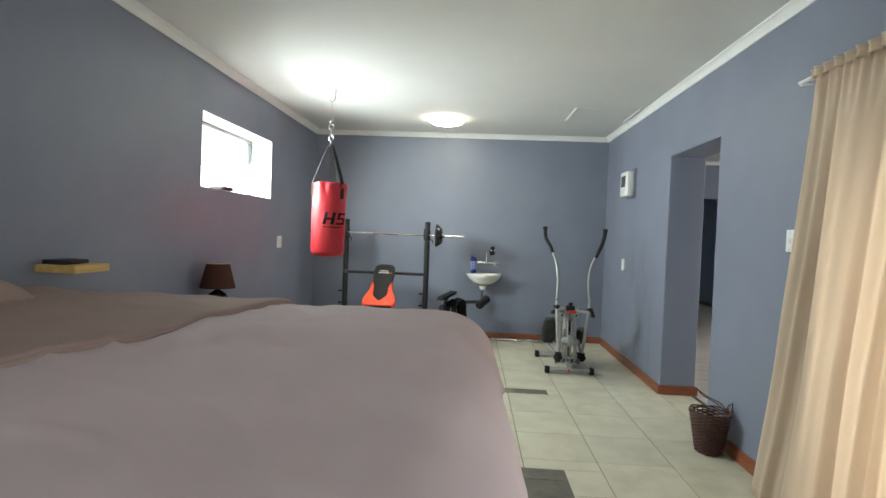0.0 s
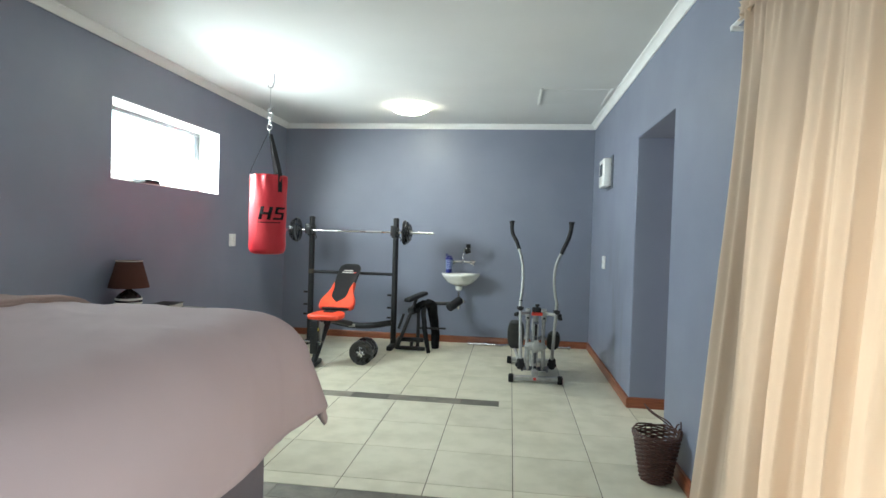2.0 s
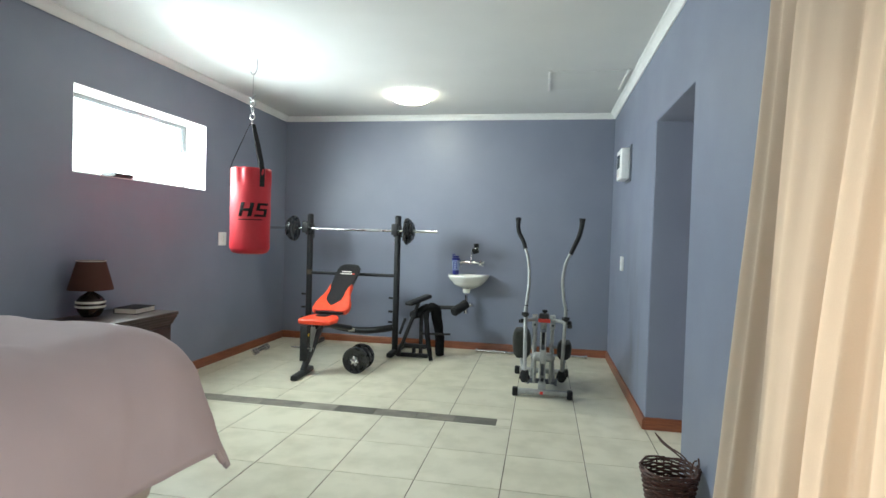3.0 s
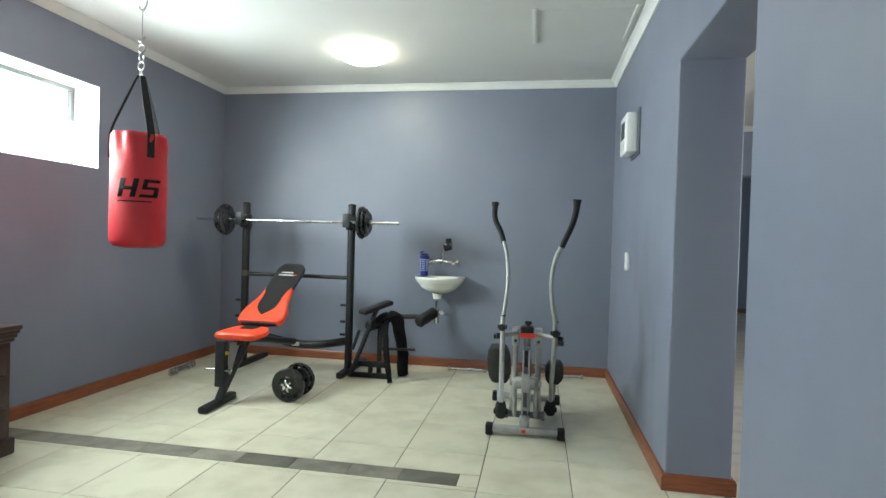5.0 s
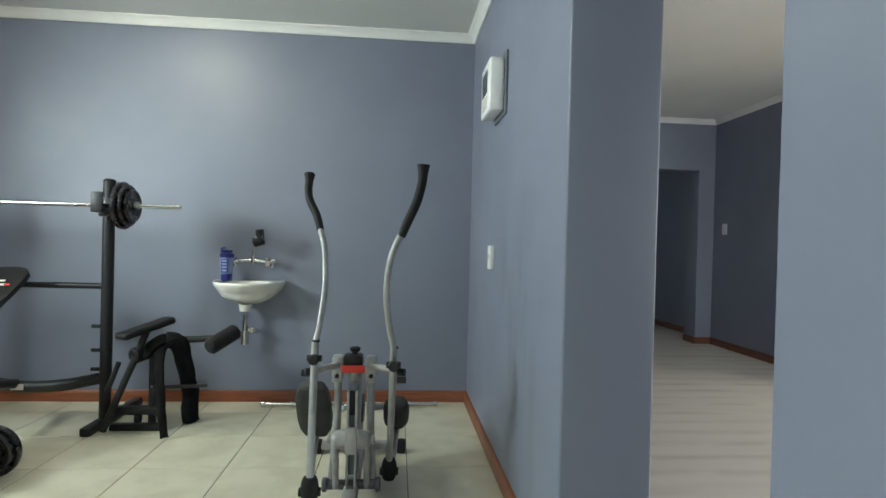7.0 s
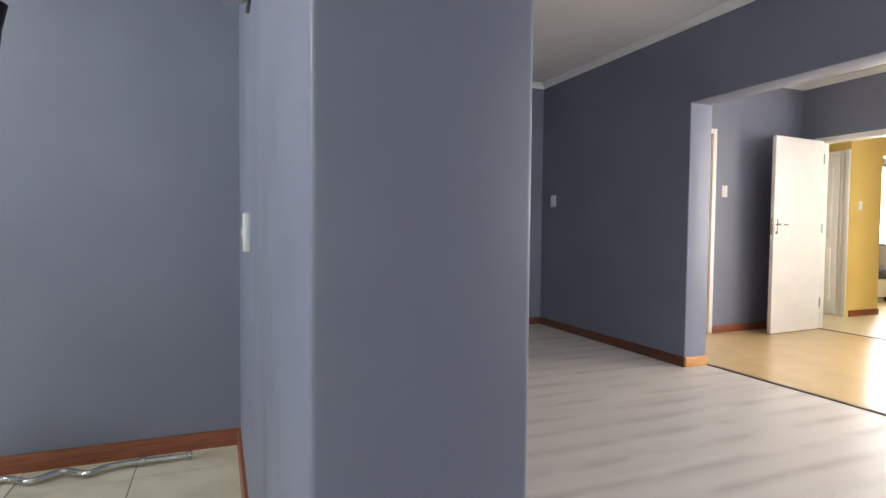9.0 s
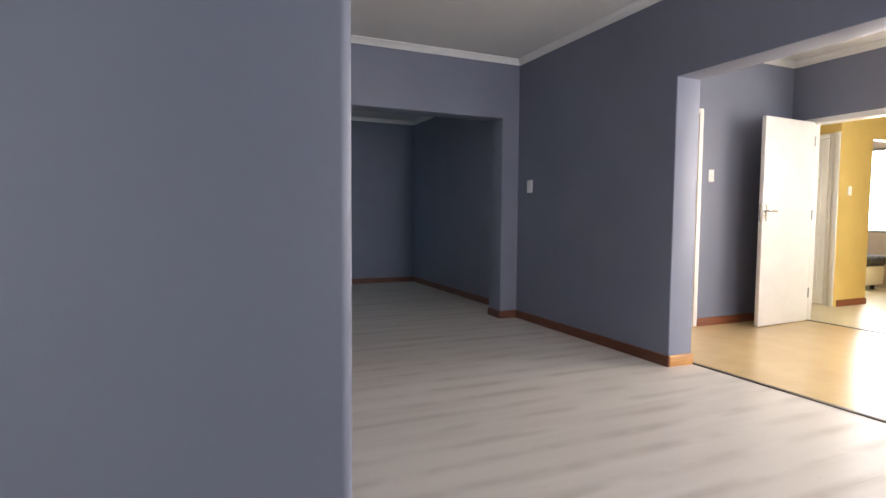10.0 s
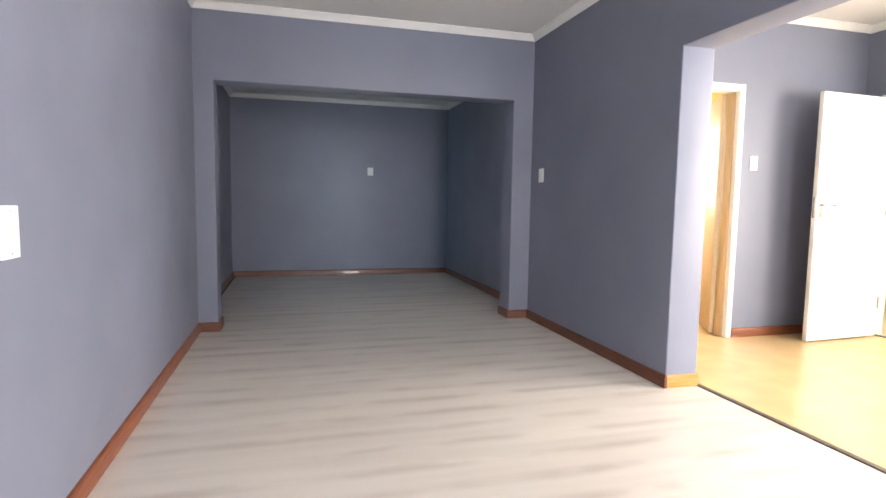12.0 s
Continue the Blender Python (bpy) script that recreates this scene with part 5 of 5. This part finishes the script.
for x0, x1 in ((0.885, 0.968), (1.102, 1.215)):
    part("pivot_tube", cyl((x0, 5.07 if x0 < 1 else 5.18, 0.597), (x1, 5.18 if x0 < 1 else 5.07, 0.597), 0.014, 14), M_GREYPAINT, el)
    part("pivot_bolt", cyl((x0 - 0.03, 5.06, 0.597), (x0 - 0.005, 5.07, 0.597), 0.015, 12) if x0 < 1 else cyl((x1, 5.07, 0.597), (x1 + 0.028, 5.06, 0.597), 0.015, 12), M_BLACKTUBE, el, "black pivot bolt")
part("red_panel", B((0.99, 1.085, 5.10, 5.115, 0.583, 0.612), bevel=0.004), M_REDLABEL, el, "red label plate")
co = part("console", B((0.995, 1.075, 5.115, 5.19, 0.60, 0.650), bevel=0.012), M_BLACKTUBE, el, "black tension console")
part("knob", lathe([(0.012, 0), (0.012, 0.010), (0.019, 0.014), (0.022, 0.026), (0.015, 0.03)], (1.04, 5.155, 0.648), seg=18), M_RUBBER, co)
part("flywheel", cyl((1.015, 5.50, 0.325), (1.055, 5.50, 0.325), 0.19, 44, edge=0.012), M_GREYPAINT, el, "grey flywheel")
part("flywheel_cover", cyl((1.006, 5.50, 0.325), (1.064, 5.50, 0.325), 0.07, 28, edge=0.01), M_SCREENGREY, el)
hb = part("hub", merge(B((0.952, 1.118, 5.095, 5.165, 0.272, 0.345), bevel=0.033, seg=4), cyl((0.94, 5.13, 0.308), (1.13, 5.13, 0.308), 0.018, 14)), M_GREYPAINT, el)
part("hub_plate", B((1.012, 1.060, 5.085, 5.097, 0.262, 0.37), bevel=0.004), M_GREYPAINT, hb)
for x in (0.972, 1.098):
    part("stay", cyl((x, 5.18, 0.09), (x, 5.135, 0.30), 0.0135, 12), M_GREYPAINT, el)
for x, w in ((1.018, 0.010), (1.052, 0.010)):
    part("spine_plate", B((x - w / 2, x + w / 2, 5.135, 5.162, 0.10, 0.50), bevel=0.002), M_GREYPAINT, el)


def arm(pts, grip, foot, clamp, pedal, tilt):
    """One swinging side: arm tube, foam grip, clamp knobs, lower joint and pedal."""
    a = part("swing_arm", tube(pts, 0.0125, 14), M_GREYPAINT, el)
    part("grip", tube(grip, 0.0175, 14, radii=(0.0155, 0.017, 0.0175, 0.0175, 0.0185, 0.025)), M_RUBBER, a, "black foam grip")
    lo = Vector(foot)
    part("joint", merge(lathe([(0.022, 0), (0.03, 0.012), (0.034, 0.05), (0.03, 0.075), (0.024, 0.09)], lo - Vector((0, 0, 0.05)), (0, 0, 1), 16), cyl(lo + Vector((-0.04, 0, -0.015)), lo + Vector((0.04, 0, -0.015)), 0.016, 12)), M_RUBBER, a, "black lower joint")
    c = Vector(clamp)
    part("sleeve_ring", cyl(c + Vector((0.003, 0, 0.062)), c + Vector((0.003, 0, 0.069)), 0.0155, 16), M_RUBBER, a, "black ring at the tube joint")
    part("sleeve", cyl((lo.x, lo.y, lo.z + 0.03), c + Vector((0.0, 0, 0.063)), 0.0145, 16), M_GREYPAINT, a)
    sg = 1 if pedal[0] > 1 else -1
    part("clamp", merge(cyl(c + Vector((-0.028, -0.01, 0)), c + Vector((0.028, -0.01, 0)), 0.013, 12), cyl(c + Vector((0, -0.015, 0)), c + Vector((0, -0.048, 0)), 0.02, 14)), M_BLACKTUBE, a, "black clamp knob")
    part("bolt", cyl(c + Vector((0.014 * sg, 0, -0.06)), c + Vector((0.05 * sg, 0, -0.06)), 0.014, 12), M_BLACKTUBE, a)
    p = Vector(pedal)
    part("pedal_bar", tube([lo, lo * 0.4 + p * 0.6 + Vector((0, 0, -0.09)), (p.x, p.y + 0.22, 0.25), (1.035 + 0.06 * sg, 5.5, 0.325)], 0.014, 10), M_GREYPAINT, el)
    dv = Euler((radians(tilt), 0, 0)).to_matrix() @ Vector((0, 1, 0))
    ws = 0.8 if sg > 0 else 1.0
    pd = pad([(tuple(p + dv * k * ws), w * ws) for k, w in ((-0.165, 0.03), (-0.155, 0.05), (-0.12, 0.066), (-0.06, 0.076), (0.05, 0.076), (0.11, 0.068), (0.15, 0.05), (0.16, 0.03))], 0.05)
    part("pedal", pd, M_PEDAL, el, "black foot pedal")


arm([(0.902, 4.940, 0.208), (0.894, 5.020, 0.453), (0.890, 5.080, 0.679), (0.901, 5.120, 0.786), (0.909, 5.180, 0.917), (0.893, 5.260, 1.076), (0.860, 5.320, 1.173)],
    [(0.868, 5.310, 1.151), (0.846, 5.340, 1.217), (0.809, 5.380, 1.284), (0.798, 5.400, 1.333), (0.797, 5.420, 1.377), (0.796, 5.435, 1.405)], (0.902, 4.940, 0.199), (0.890, 5.075, 0.649), (0.862, 5.30, 0.375), -56)
arm([(1.189, 5.270, 0.146), (1.193, 5.140, 0.415), (1.197, 5.030, 0.671), (1.178, 5.000, 0.785), (1.164, 4.980, 0.920), (1.180, 4.965, 1.056), (1.220, 4.960, 1.151)],
    [(1.214, 4.960, 1.130), (1.235, 4.960, 1.183), (1.267, 4.960, 1.257), (1.285, 4.960, 1.327), (1.289, 4.960, 1.364), (1.291, 4.960, 1.401)], (1.189, 5.270, 0.135), (1.197, 5.035, 0.634), (1.215, 5.50, 0.30), -42)

# curtain
cu = thing("curtain", (1.58, 1.0, 1.0), "long cream curtain drawn half open on a white rod", "curtain")
CY0, CTOP = 0.95, 2.085
bm = bmesh.new()
rows = []
NYC, NZC = 260, 44
for j in range(NZC + 1):
    k = j / NZC
    z = CTOP - (CTOP - 0.015) * k
    yn = 2.435 + 0.33 * k ** 1.15
    row = []
    for i in range(NYC + 1):
        s = i / NYC
        y = yn + (CY0 - yn) * s
        ph = s ** 1.12 * 15 * math.pi + 0.8 * math.sin(s * 13) + 0.6 * math.sin(k * 2.0 + s * 7)
        amp = 0.014 + 0.017 * min(1, k * 2.2) + 0.010 * math.sin(s * 19) * k
        gather = 0.010 * math.sin(s * 58 * math.pi) * max(0, 1 - k * 9)
        bulge = abs(math.sin(ph * 0.5)) ** (0.45 + 0.5 * k) * 2 - 1.1
        x = 1.61 - amp * (0.75 * bulge + 0.25 * math.sin(ph * 2.7 + 3 * k)) + gather - 0.03 * k + 0.03 * noise.noise(Vector((s * 4.5, k * 1.5, 4))) - 0.008 * noise.noise(Vector((s * 28, k * 1.3, 9)))
        if s < 0.04:
            x += 0.03 * (1 - s / 0.04) * k
        row.append(bm.verts.new((x, y + 0.018 * math.cos(ph) * min(1, k * 2), z)))
    rows.append(row)
for a, b in zip(rows, rows[1:]):
    for i in range(NYC):
        bm.faces.new((a[i], a[i + 1], b[i + 1], b[i]))
cl = part("cloth", bm, M_CURTAIN, cu, angle=180)
cl.modifiers.new("thick", "SOLIDIFY").thickness = 0.003
bm = bmesh.new()
rows = []
for j in range(6):
    z = CTOP + 0.035 - 0.05 * j / 5
    rows.append([bm.verts.new((1.595 + 0.014 * math.sin(i * 0.9) - (0.004 if j in (0, 5) else -0.003), 2.435 + (CY0 - 2.435) * i / 150, z + 0.004 * math.sin(i * 0.45))) for i in range(151)])
for a, b in zip(rows, rows[1:]):
    for i in range(150):
        bm.faces.new((a[i], a[i + 1], b[i + 1], b[i]))
hd = part("heading", bm, M_CURTAIN, cu, "gathered curtain heading tape", angle=180)
hd.modifiers.new("thick", "SOLIDIFY").thickness = 0.004
cr = thing("curtain_rod", (1.615, 1.0, 2.09), "white curtain rod on wall brackets", "curtain rod")
part("rod", cyl((1.618, 2.56, 2.093), (1.618, -0.85, 2.093), 0.009, 14), M_PLASTIC, cr)
for y in (2.52, 0.9, -0.8):
    part("bracket", B((1.60, AX1, y - 0.012, y + 0.012, 2.068, 2.082), (AX1 - 0.006, AX1, y - 0.016, y + 0.016, 2.045, 2.11), bevel=0.003), M_PLASTIC, cr)

# wicker basket
bs = thing("wicker_basket", (1.583, 3.262, 0), "worn brown wicker basket with broken twigs", "basket")
KX, KY = 1.583, 3.262


def kr(z):
    return 0.072 + 0.047 * (z / 0.27)


bm = bmesh.new()
NST = 22
for row in range(22):
    z = 0.012 + row * 0.0105
    pts = []
    for k in range(NST * 4 + 1):
        a = math.tau * k / (NST * 4)
        pts.append(Vector((KX, KY, z)) + Vector((math.cos(a), math.sin(a), 0)) * (kr(z) + 0.0055 * math.cos(k * math.pi / 4 * 1.0 + math.pi * (row % 2))) + Vector((0, 0, 0.002 * noise.noise(Vector((a * 2, row, 0))))))
    tube(pts, 0.0052, 6, bm=bm, n=1)
part("weave", bm, M_WICKER, bs, angle=80)
part("bottom", cyl((KX, KY, 0.0), (KX, KY, 0.014), 0.071, 28), M_WICKER, bs)
for k in range(NST):
    a = math.tau * (k + 0.5) / NST
    ca, sa = math.cos(a), math.sin(a)
    tall = 0.245 + (0.03 if k % 5 == 0 else 0.0) + 0.012 * math.sin(k * 2.3)
    part("stake", tube([(KX + ca * 0.070, KY + sa * 0.070, 0.004), (KX + ca * kr(0.14), KY + sa * kr(0.14), 0.14), (KX + ca * kr(tall), KY + sa * kr(tall), tall)], 0.0038, 6, n=2), M_WICKER, bs)
for k in range(3):
    z = 0.243 + 0.008 * k
    part("rim", tube([(KX + (0.121 + 0.004 * math.sin(j * 1.7 + k)) * math.cos(j * math.tau / 30), KY + (0.121 + 0.004 * math.cos(j * 2.1 + k)) * math.sin(j * math.tau / 30), z + 0.004 * math.sin(j + k * 2)) for j in range(31)], 0.0045, 6, n=1), M_WICKER, bs)
for pts in ([(1.672, 3.202, 0.25), (1.642, 3.252, 0.31), (1.582, 3.322, 0.335), (1.542, 3.382, 0.365)], [(1.677, 3.222, 0.25), (1.632, 3.282, 0.30), (1.572, 3.352, 0.33), (1.547, 3.372, 0.36)], [(1.667, 3.182, 0.25), (1.682, 3.192, 0.30), (1.677, 3.182, 0.34)], [(1.657, 3.222, 0.26), (1.667, 3.212, 0.31), (1.672, 3.192, 0.325)]):
    part("twig", tube(pts, 0.0035, 6, n=4), M_WICKER, bs)


# switches, sockets and wall boxes
def wall_plate(name, axis, face, sgn, a, z, w, h, label, category, rockers=1, deep=0.009):
    """A white wall plate on a wall face; sgn: which way it looks."""
    def bx(a0, a1, z0, z1, d0, d1):
        lo, hi = sorted((face + sgn * d0, face + sgn * d1))
        return (lo, hi, a0, a1, z0, z1) if axis == 0 else (a0, a1, lo, hi, z0, z1)
    t = thing(name, (face, a, z) if axis == 0 else (a, face, z), label, category)
    part("plate", B(bx(a - w / 2, a + w / 2, z - h / 2, z + h / 2, 0.0, deep), bevel=0.003), M_PLASTIC, t)
    for k in range(rockers):
        o = (k - (rockers - 1) / 2) * 0.028
        part("rocker", B(bx(a - 0.009, a + 0.009, z + o - 0.012, z + o + 0.012, deep, deep + 0.0045), bevel=0.002), M_CERAMIC, t)
    for s in (-1, 1):
        n = Vector((sgn, 0, 0)) if axis == 0 else Vector((0, sgn, 0))
        c = Vector((face, a, z + s * h * 0.4) if axis == 0 else (a, face, z + s * h * 0.4))
        part("screw", cyl(c + n * (deep - 0.001), c + n * (deep + 0.0015), 0.003, 8), M_STEEL, t)
    return t


wall_plate("light_switch", 0, AX1, -1, 5.80, 1.043, 0.08, 0.125, "white light switch on the gym wall", "switch", 1, 0.022)
wall_plate("light_switch", 0, AX1, -1, 2.72, 1.33, 0.07, 0.115, "white light switch beside the curtain", "switch")
wall_plate("wall_socket", 0, AX0, 1, 5.46, 1.152, 0.12, 0.125, "white socket plate under the high window", "socket", 2)
wall_plate("light_switch", 0, BX0, 1, 6.055, 1.02, 0.10, 0.145, "white surface-mounted double switch on the lounge wall", "switch", 2, 0.026)
wall_plate("light_switch", 0, BX1, -1, 8.935, 1.367, 0.09, 0.125, "white light switch on the lounge wall", "switch", 2)
wall_plate("wall_socket", 1, 12.5, -1, 3.885, 1.535, 0.085, 0.12, "white plate on the alcove back wall", "socket")
wall_plate("light_switch", 1, HY1, -1, 6.49, 1.475, 0.075, 0.12, "white light switch beside the bathroom door", "switch")
wall_plate("light_switch", 1, 8.30, -1, 9.1, 1.40, 0.07, 0.11, "pale switch on the yellow passage wall", "switch")
mb = thing("electricity_meter", (AX1, 5.6, 1.9), "white prepaid electricity meter box on the wall", "meter")
part("back_plate", B((AX1 - 0.012, AX1, 5.505, 5.80, 1.745, 2.05), bevel=0.003), M_SCREENGREY, mb, "grey backing plate")
part("case", B((AX1 - 0.085, AX1 - 0.012, 5.535, 5.795, 1.765, 2.025), bevel=0.012, seg=3), M_PLASTIC, mb)
part("display", B((AX1 - 0.0875, AX1 - 0.084, 5.60, 5.75, 1.865, 1.98), bevel=0.002), M_DISPLAY, mb, "grey display")
for r_ in range(3):
    for c_ in range(4):
        part("key", B((AX1 - 0.0885, AX1 - 0.085, 5.615 + 0.034 * c_, 5.639 + 0.034 * c_, 1.79 + 0.022 * r_, 1.805 + 0.022 * r_), bevel=0.001), M_STRIPE, mb)

# ceiling fittings
cl_ = thing("ceiling_light", (-0.28, 5.85, AZ), "lit round opal ceiling light", "ceiling light")
part("base", lathe([(0.165, 0), (0.17, 0.004), (0.17, 0.018), (0.15, 0.02)], (-0.28, 5.85, AZ - 0.02), seg=40), M_WHITE, cl_)
part("diffuser", lathe([(0.02, 0), (0.09, 0.004), (0.145, 0.018), (0.185, 0.04), (0.195, 0.055)], (-0.28, 5.85, AZ - 0.075), seg=40), M_DOME, cl_, "glowing opal glass dome")
dl = thing("downlight", (3.82, 6.12, BZ), "small round lit ceiling downlight", "downlight")
part("rim", lathe([(0.05, 0), (0.055, 0.004), (0.055, 0.012), (0.03, 0.014)], (3.82, 6.12, BZ - 0.012), seg=24), M_WHITE, dl)
part("bulb", lathe([(0.01, 0), (0.03, 0.003), (0.035, 0.009)], (3.82, 6.12, BZ - 0.02), seg=20), M_LED, dl)
ht = thing("ceiling_hatch", (1.32, 5.47, AZ), "white ceiling trapdoor with thin trim", "hatch", kind="structure")
part("panel", B((1.03, 1.61, 5.21, 5.72, AZ - 0.003, AZ)), M_CEIL, ht, smooth=False)
for b in ((1.005, 1.03, 5.18, 5.75), (1.61, 1.632, 5.18, 5.75)):
    part("trim", B((*b, AZ - 0.012, AZ), bevel=0.003), M_CORNICE, ht)

# far bedroom and bathroom, seen through the doors
fb = thing("far_bed", (10.3, 9.7, 0), "low bed with white base and dark patterned cover", "bed")
part("base", B((9.75, 11.3, 9.0, 10.9, 0.08, 0.36), bevel=0.02), M_WHITE, fb)
part("cover", B((9.73, 11.32, 8.98, 10.92, 0.36, 0.52), bevel=0.05, seg=3), M_NAVY, fb)
part("pillow", B((10.0, 10.5, 9.1, 9.5, 0.52, 0.66), bevel=0.06, seg=3), M_STRIPE, fb)
for x in (9.85, 11.2):
    for y in (9.1, 10.8):
        part("leg", cyl((x, y, 0), (x, y, 0.09), 0.03, 12), M_BLACKTUBE, fb)

# ---- floors, piece by piece ----
CACHE = {}


def piece(name, x0, x1, y0, y1, thick, bevel, material, parent, seg=1):
    w, d = round(x1 - x0, 3), round(y1 - y0, 3)
    key = (name, w, d, material.name)
    if key not in CACHE:
        hw, hd_ = w / 2, d / 2
        me = bpy.data.meshes.new(name)
        v = []
        for z, i in ((-thick, 0.0), (-bevel, 0.0), (0.0, bevel)):
            v += [(-hw + i, -hd_ + i, z), (hw - i, -hd_ + i, z), (hw - i, hd_ - i, z), (-hw + i, hd_ - i, z)]
        f = [(8, 9, 10, 11)]
        for r_ in (0, 4):
            for k in range(4):
                f.append((r_ + k, r_ + (k + 1) % 4, r_ + 4 + (k + 1) % 4, r_ + 4 + k))
        me.from_pydata(v, [], f)
        me.materials.append(material)
        CACHE[key] = me
    ob = new(name, CACHE[key])
    ob.parent = parent
    ob.location = ((x0 + x1) / 2, (y0 + y1) / 2, 0.0)
    return ob


fa = structure("floor_bedroom", [(AX0 - 0.02, AX1, AY0 - 0.02, AY1 + 0.02, -0.05, -0.0022)], M_GROUT, "cream mottled ceramic tile floor with slate strips", "floor")
PITCH, GX, GY, G = 0.4365, 0.402, 4.305, 0.0040
STRIPS = [(AX0, 0.738, 4.343, 4.480)]
PANEL = (-1.05, 0.625, 0.40, 2.865)


def cut(rect, hole):
    """rect minus hole, as up to four rectangles."""
    x0, x1, y0, y1 = rect
    a0, a1, b0, b1 = hole
    if a0 >= x1 or a1 <= x0 or b0 >= y1 or b1 <= y0:
        return [rect]
    out = []
    if y0 < b0:
        out.append((x0, x1, y0, b0))
    if b1 < y1:
        out.append((x0, x1, b1, y1))
    lo, hi = max(y0, b0), min(y1, b1)
    if x0 < a0:
        out.append((x0, a0, lo, hi))
    if a1 < x1:
        out.append((a1, x1, lo, hi))
    return out


for i in range(-6, 4):
    for j in range(-15, 7):
        r0 = (max(AX0, GX + i * PITCH), min(AX1, GX + (i + 1) * PITCH), max(AY0, GY + j * PITCH), min(AY1, GY + (j + 1) * PITCH))
        if r0[0] >= r0[1] or r0[2] >= r0[3]:
            continue
        todo = [r0]
        for hole in (STRIPS[0], PANEL):
            todo = [q for r_ in todo for q in cut(r_, hole)]
        for x0, x1, y0, y1 in todo:
            if x1 - x0 > 0.02 and y1 - y0 > 0.02:
                piece("tile", x0 + G / 2, x1 - G / 2, y0 + G / 2, y1 - G / 2, 0.008, 0.0012, M_TILE, fa)
for j in range(-2, 2):
    y0, y1 = max(OY0, GY + j * PITCH), min(OY1, GY + (j + 1) * PITCH)
    if y1 - y0 > 0.02:
        piece("tile", AX1 + 0.004, BX0 - 0.034, y0 + G / 2, y1 - G / 2, 0.0055, 0.0012, M_TILE, fa)
single("threshold_strip", B((BX0 - 0.036, BX0 - 0.006, OY0 + 0.001, OY1 - 0.001, 0.0004, 0.006), bevel=0.002), M_TRIM, "dark metal threshold strip in the doorway", "threshold", "structure")
x = 0.738
k = 0
while x > AX0 + 0.02:
    n = max(AX0, x - (0.285, 0.265, 0.30)[k % 3])
    piece("slate", n + 0.0015, x - 0.0015, 4.3445, 4.4785, 0.008, 0.0015, M_SLATE, fa)
    x, k = n, k + 1
px0, px1, py0, py1 = PANEL
x, k = px1, 0
while x > px0 + 0.02:
    n = max(px0, x - (0.34, 0.29, 0.315)[k % 3])
    piece("slate", n + 0.0015, x - 0.0015, py1 - 0.138, py1 - 0.0015, 0.008, 0.0015, M_SLATE, fa)
    x, k = n, k + 1
y, k = py1 - 0.14, 0
while y > py0 + 0.02:
    n = max(py0, y - 0.335)
    piece("slate", px1 - 0.335, px1 - 0.0015, n + 0.0015, y - 0.0015, 0.008, 0.0015, M_SLATE, fa)
    for q in range(4):
        piece("slate", px0 + 0.0015 + q * 0.335, min(px1 - 0.338, px0 + (q + 1) * 0.335 - 0.0015), n + 0.0015, y - 0.0015, 0.008, 0.0015, M_LIGHTSLATE, fa)
    y, k = n, k + 1
fl = structure("floor_lounge", [(AX1, 5.205, BY0 - 0.02, 12.52, -0.05, -0.0075)], M_SUB, "grey-oak laminate plank floor", "floor")
PW, PL = 0.1925, 1.285
y, k = BY0, 0
while y < 12.5:
    y1 = min(12.5, y + PW)
    x = AX1 - (0.0, 0.43, 0.86, 0.2, 0.66)[k % 5]
    while x < 5.2:
        a, b = max(BX0 - 0.03, x), min(5.2, x + PL)
        if b - a > 0.03:
            piece("plank", a + 0.0001, b - 0.0001, y + 0.00015, y1 - 0.00015, 0.008, 0.0003, M_PLANK, fl)
        x += PL
    y, k = y1, k + 1
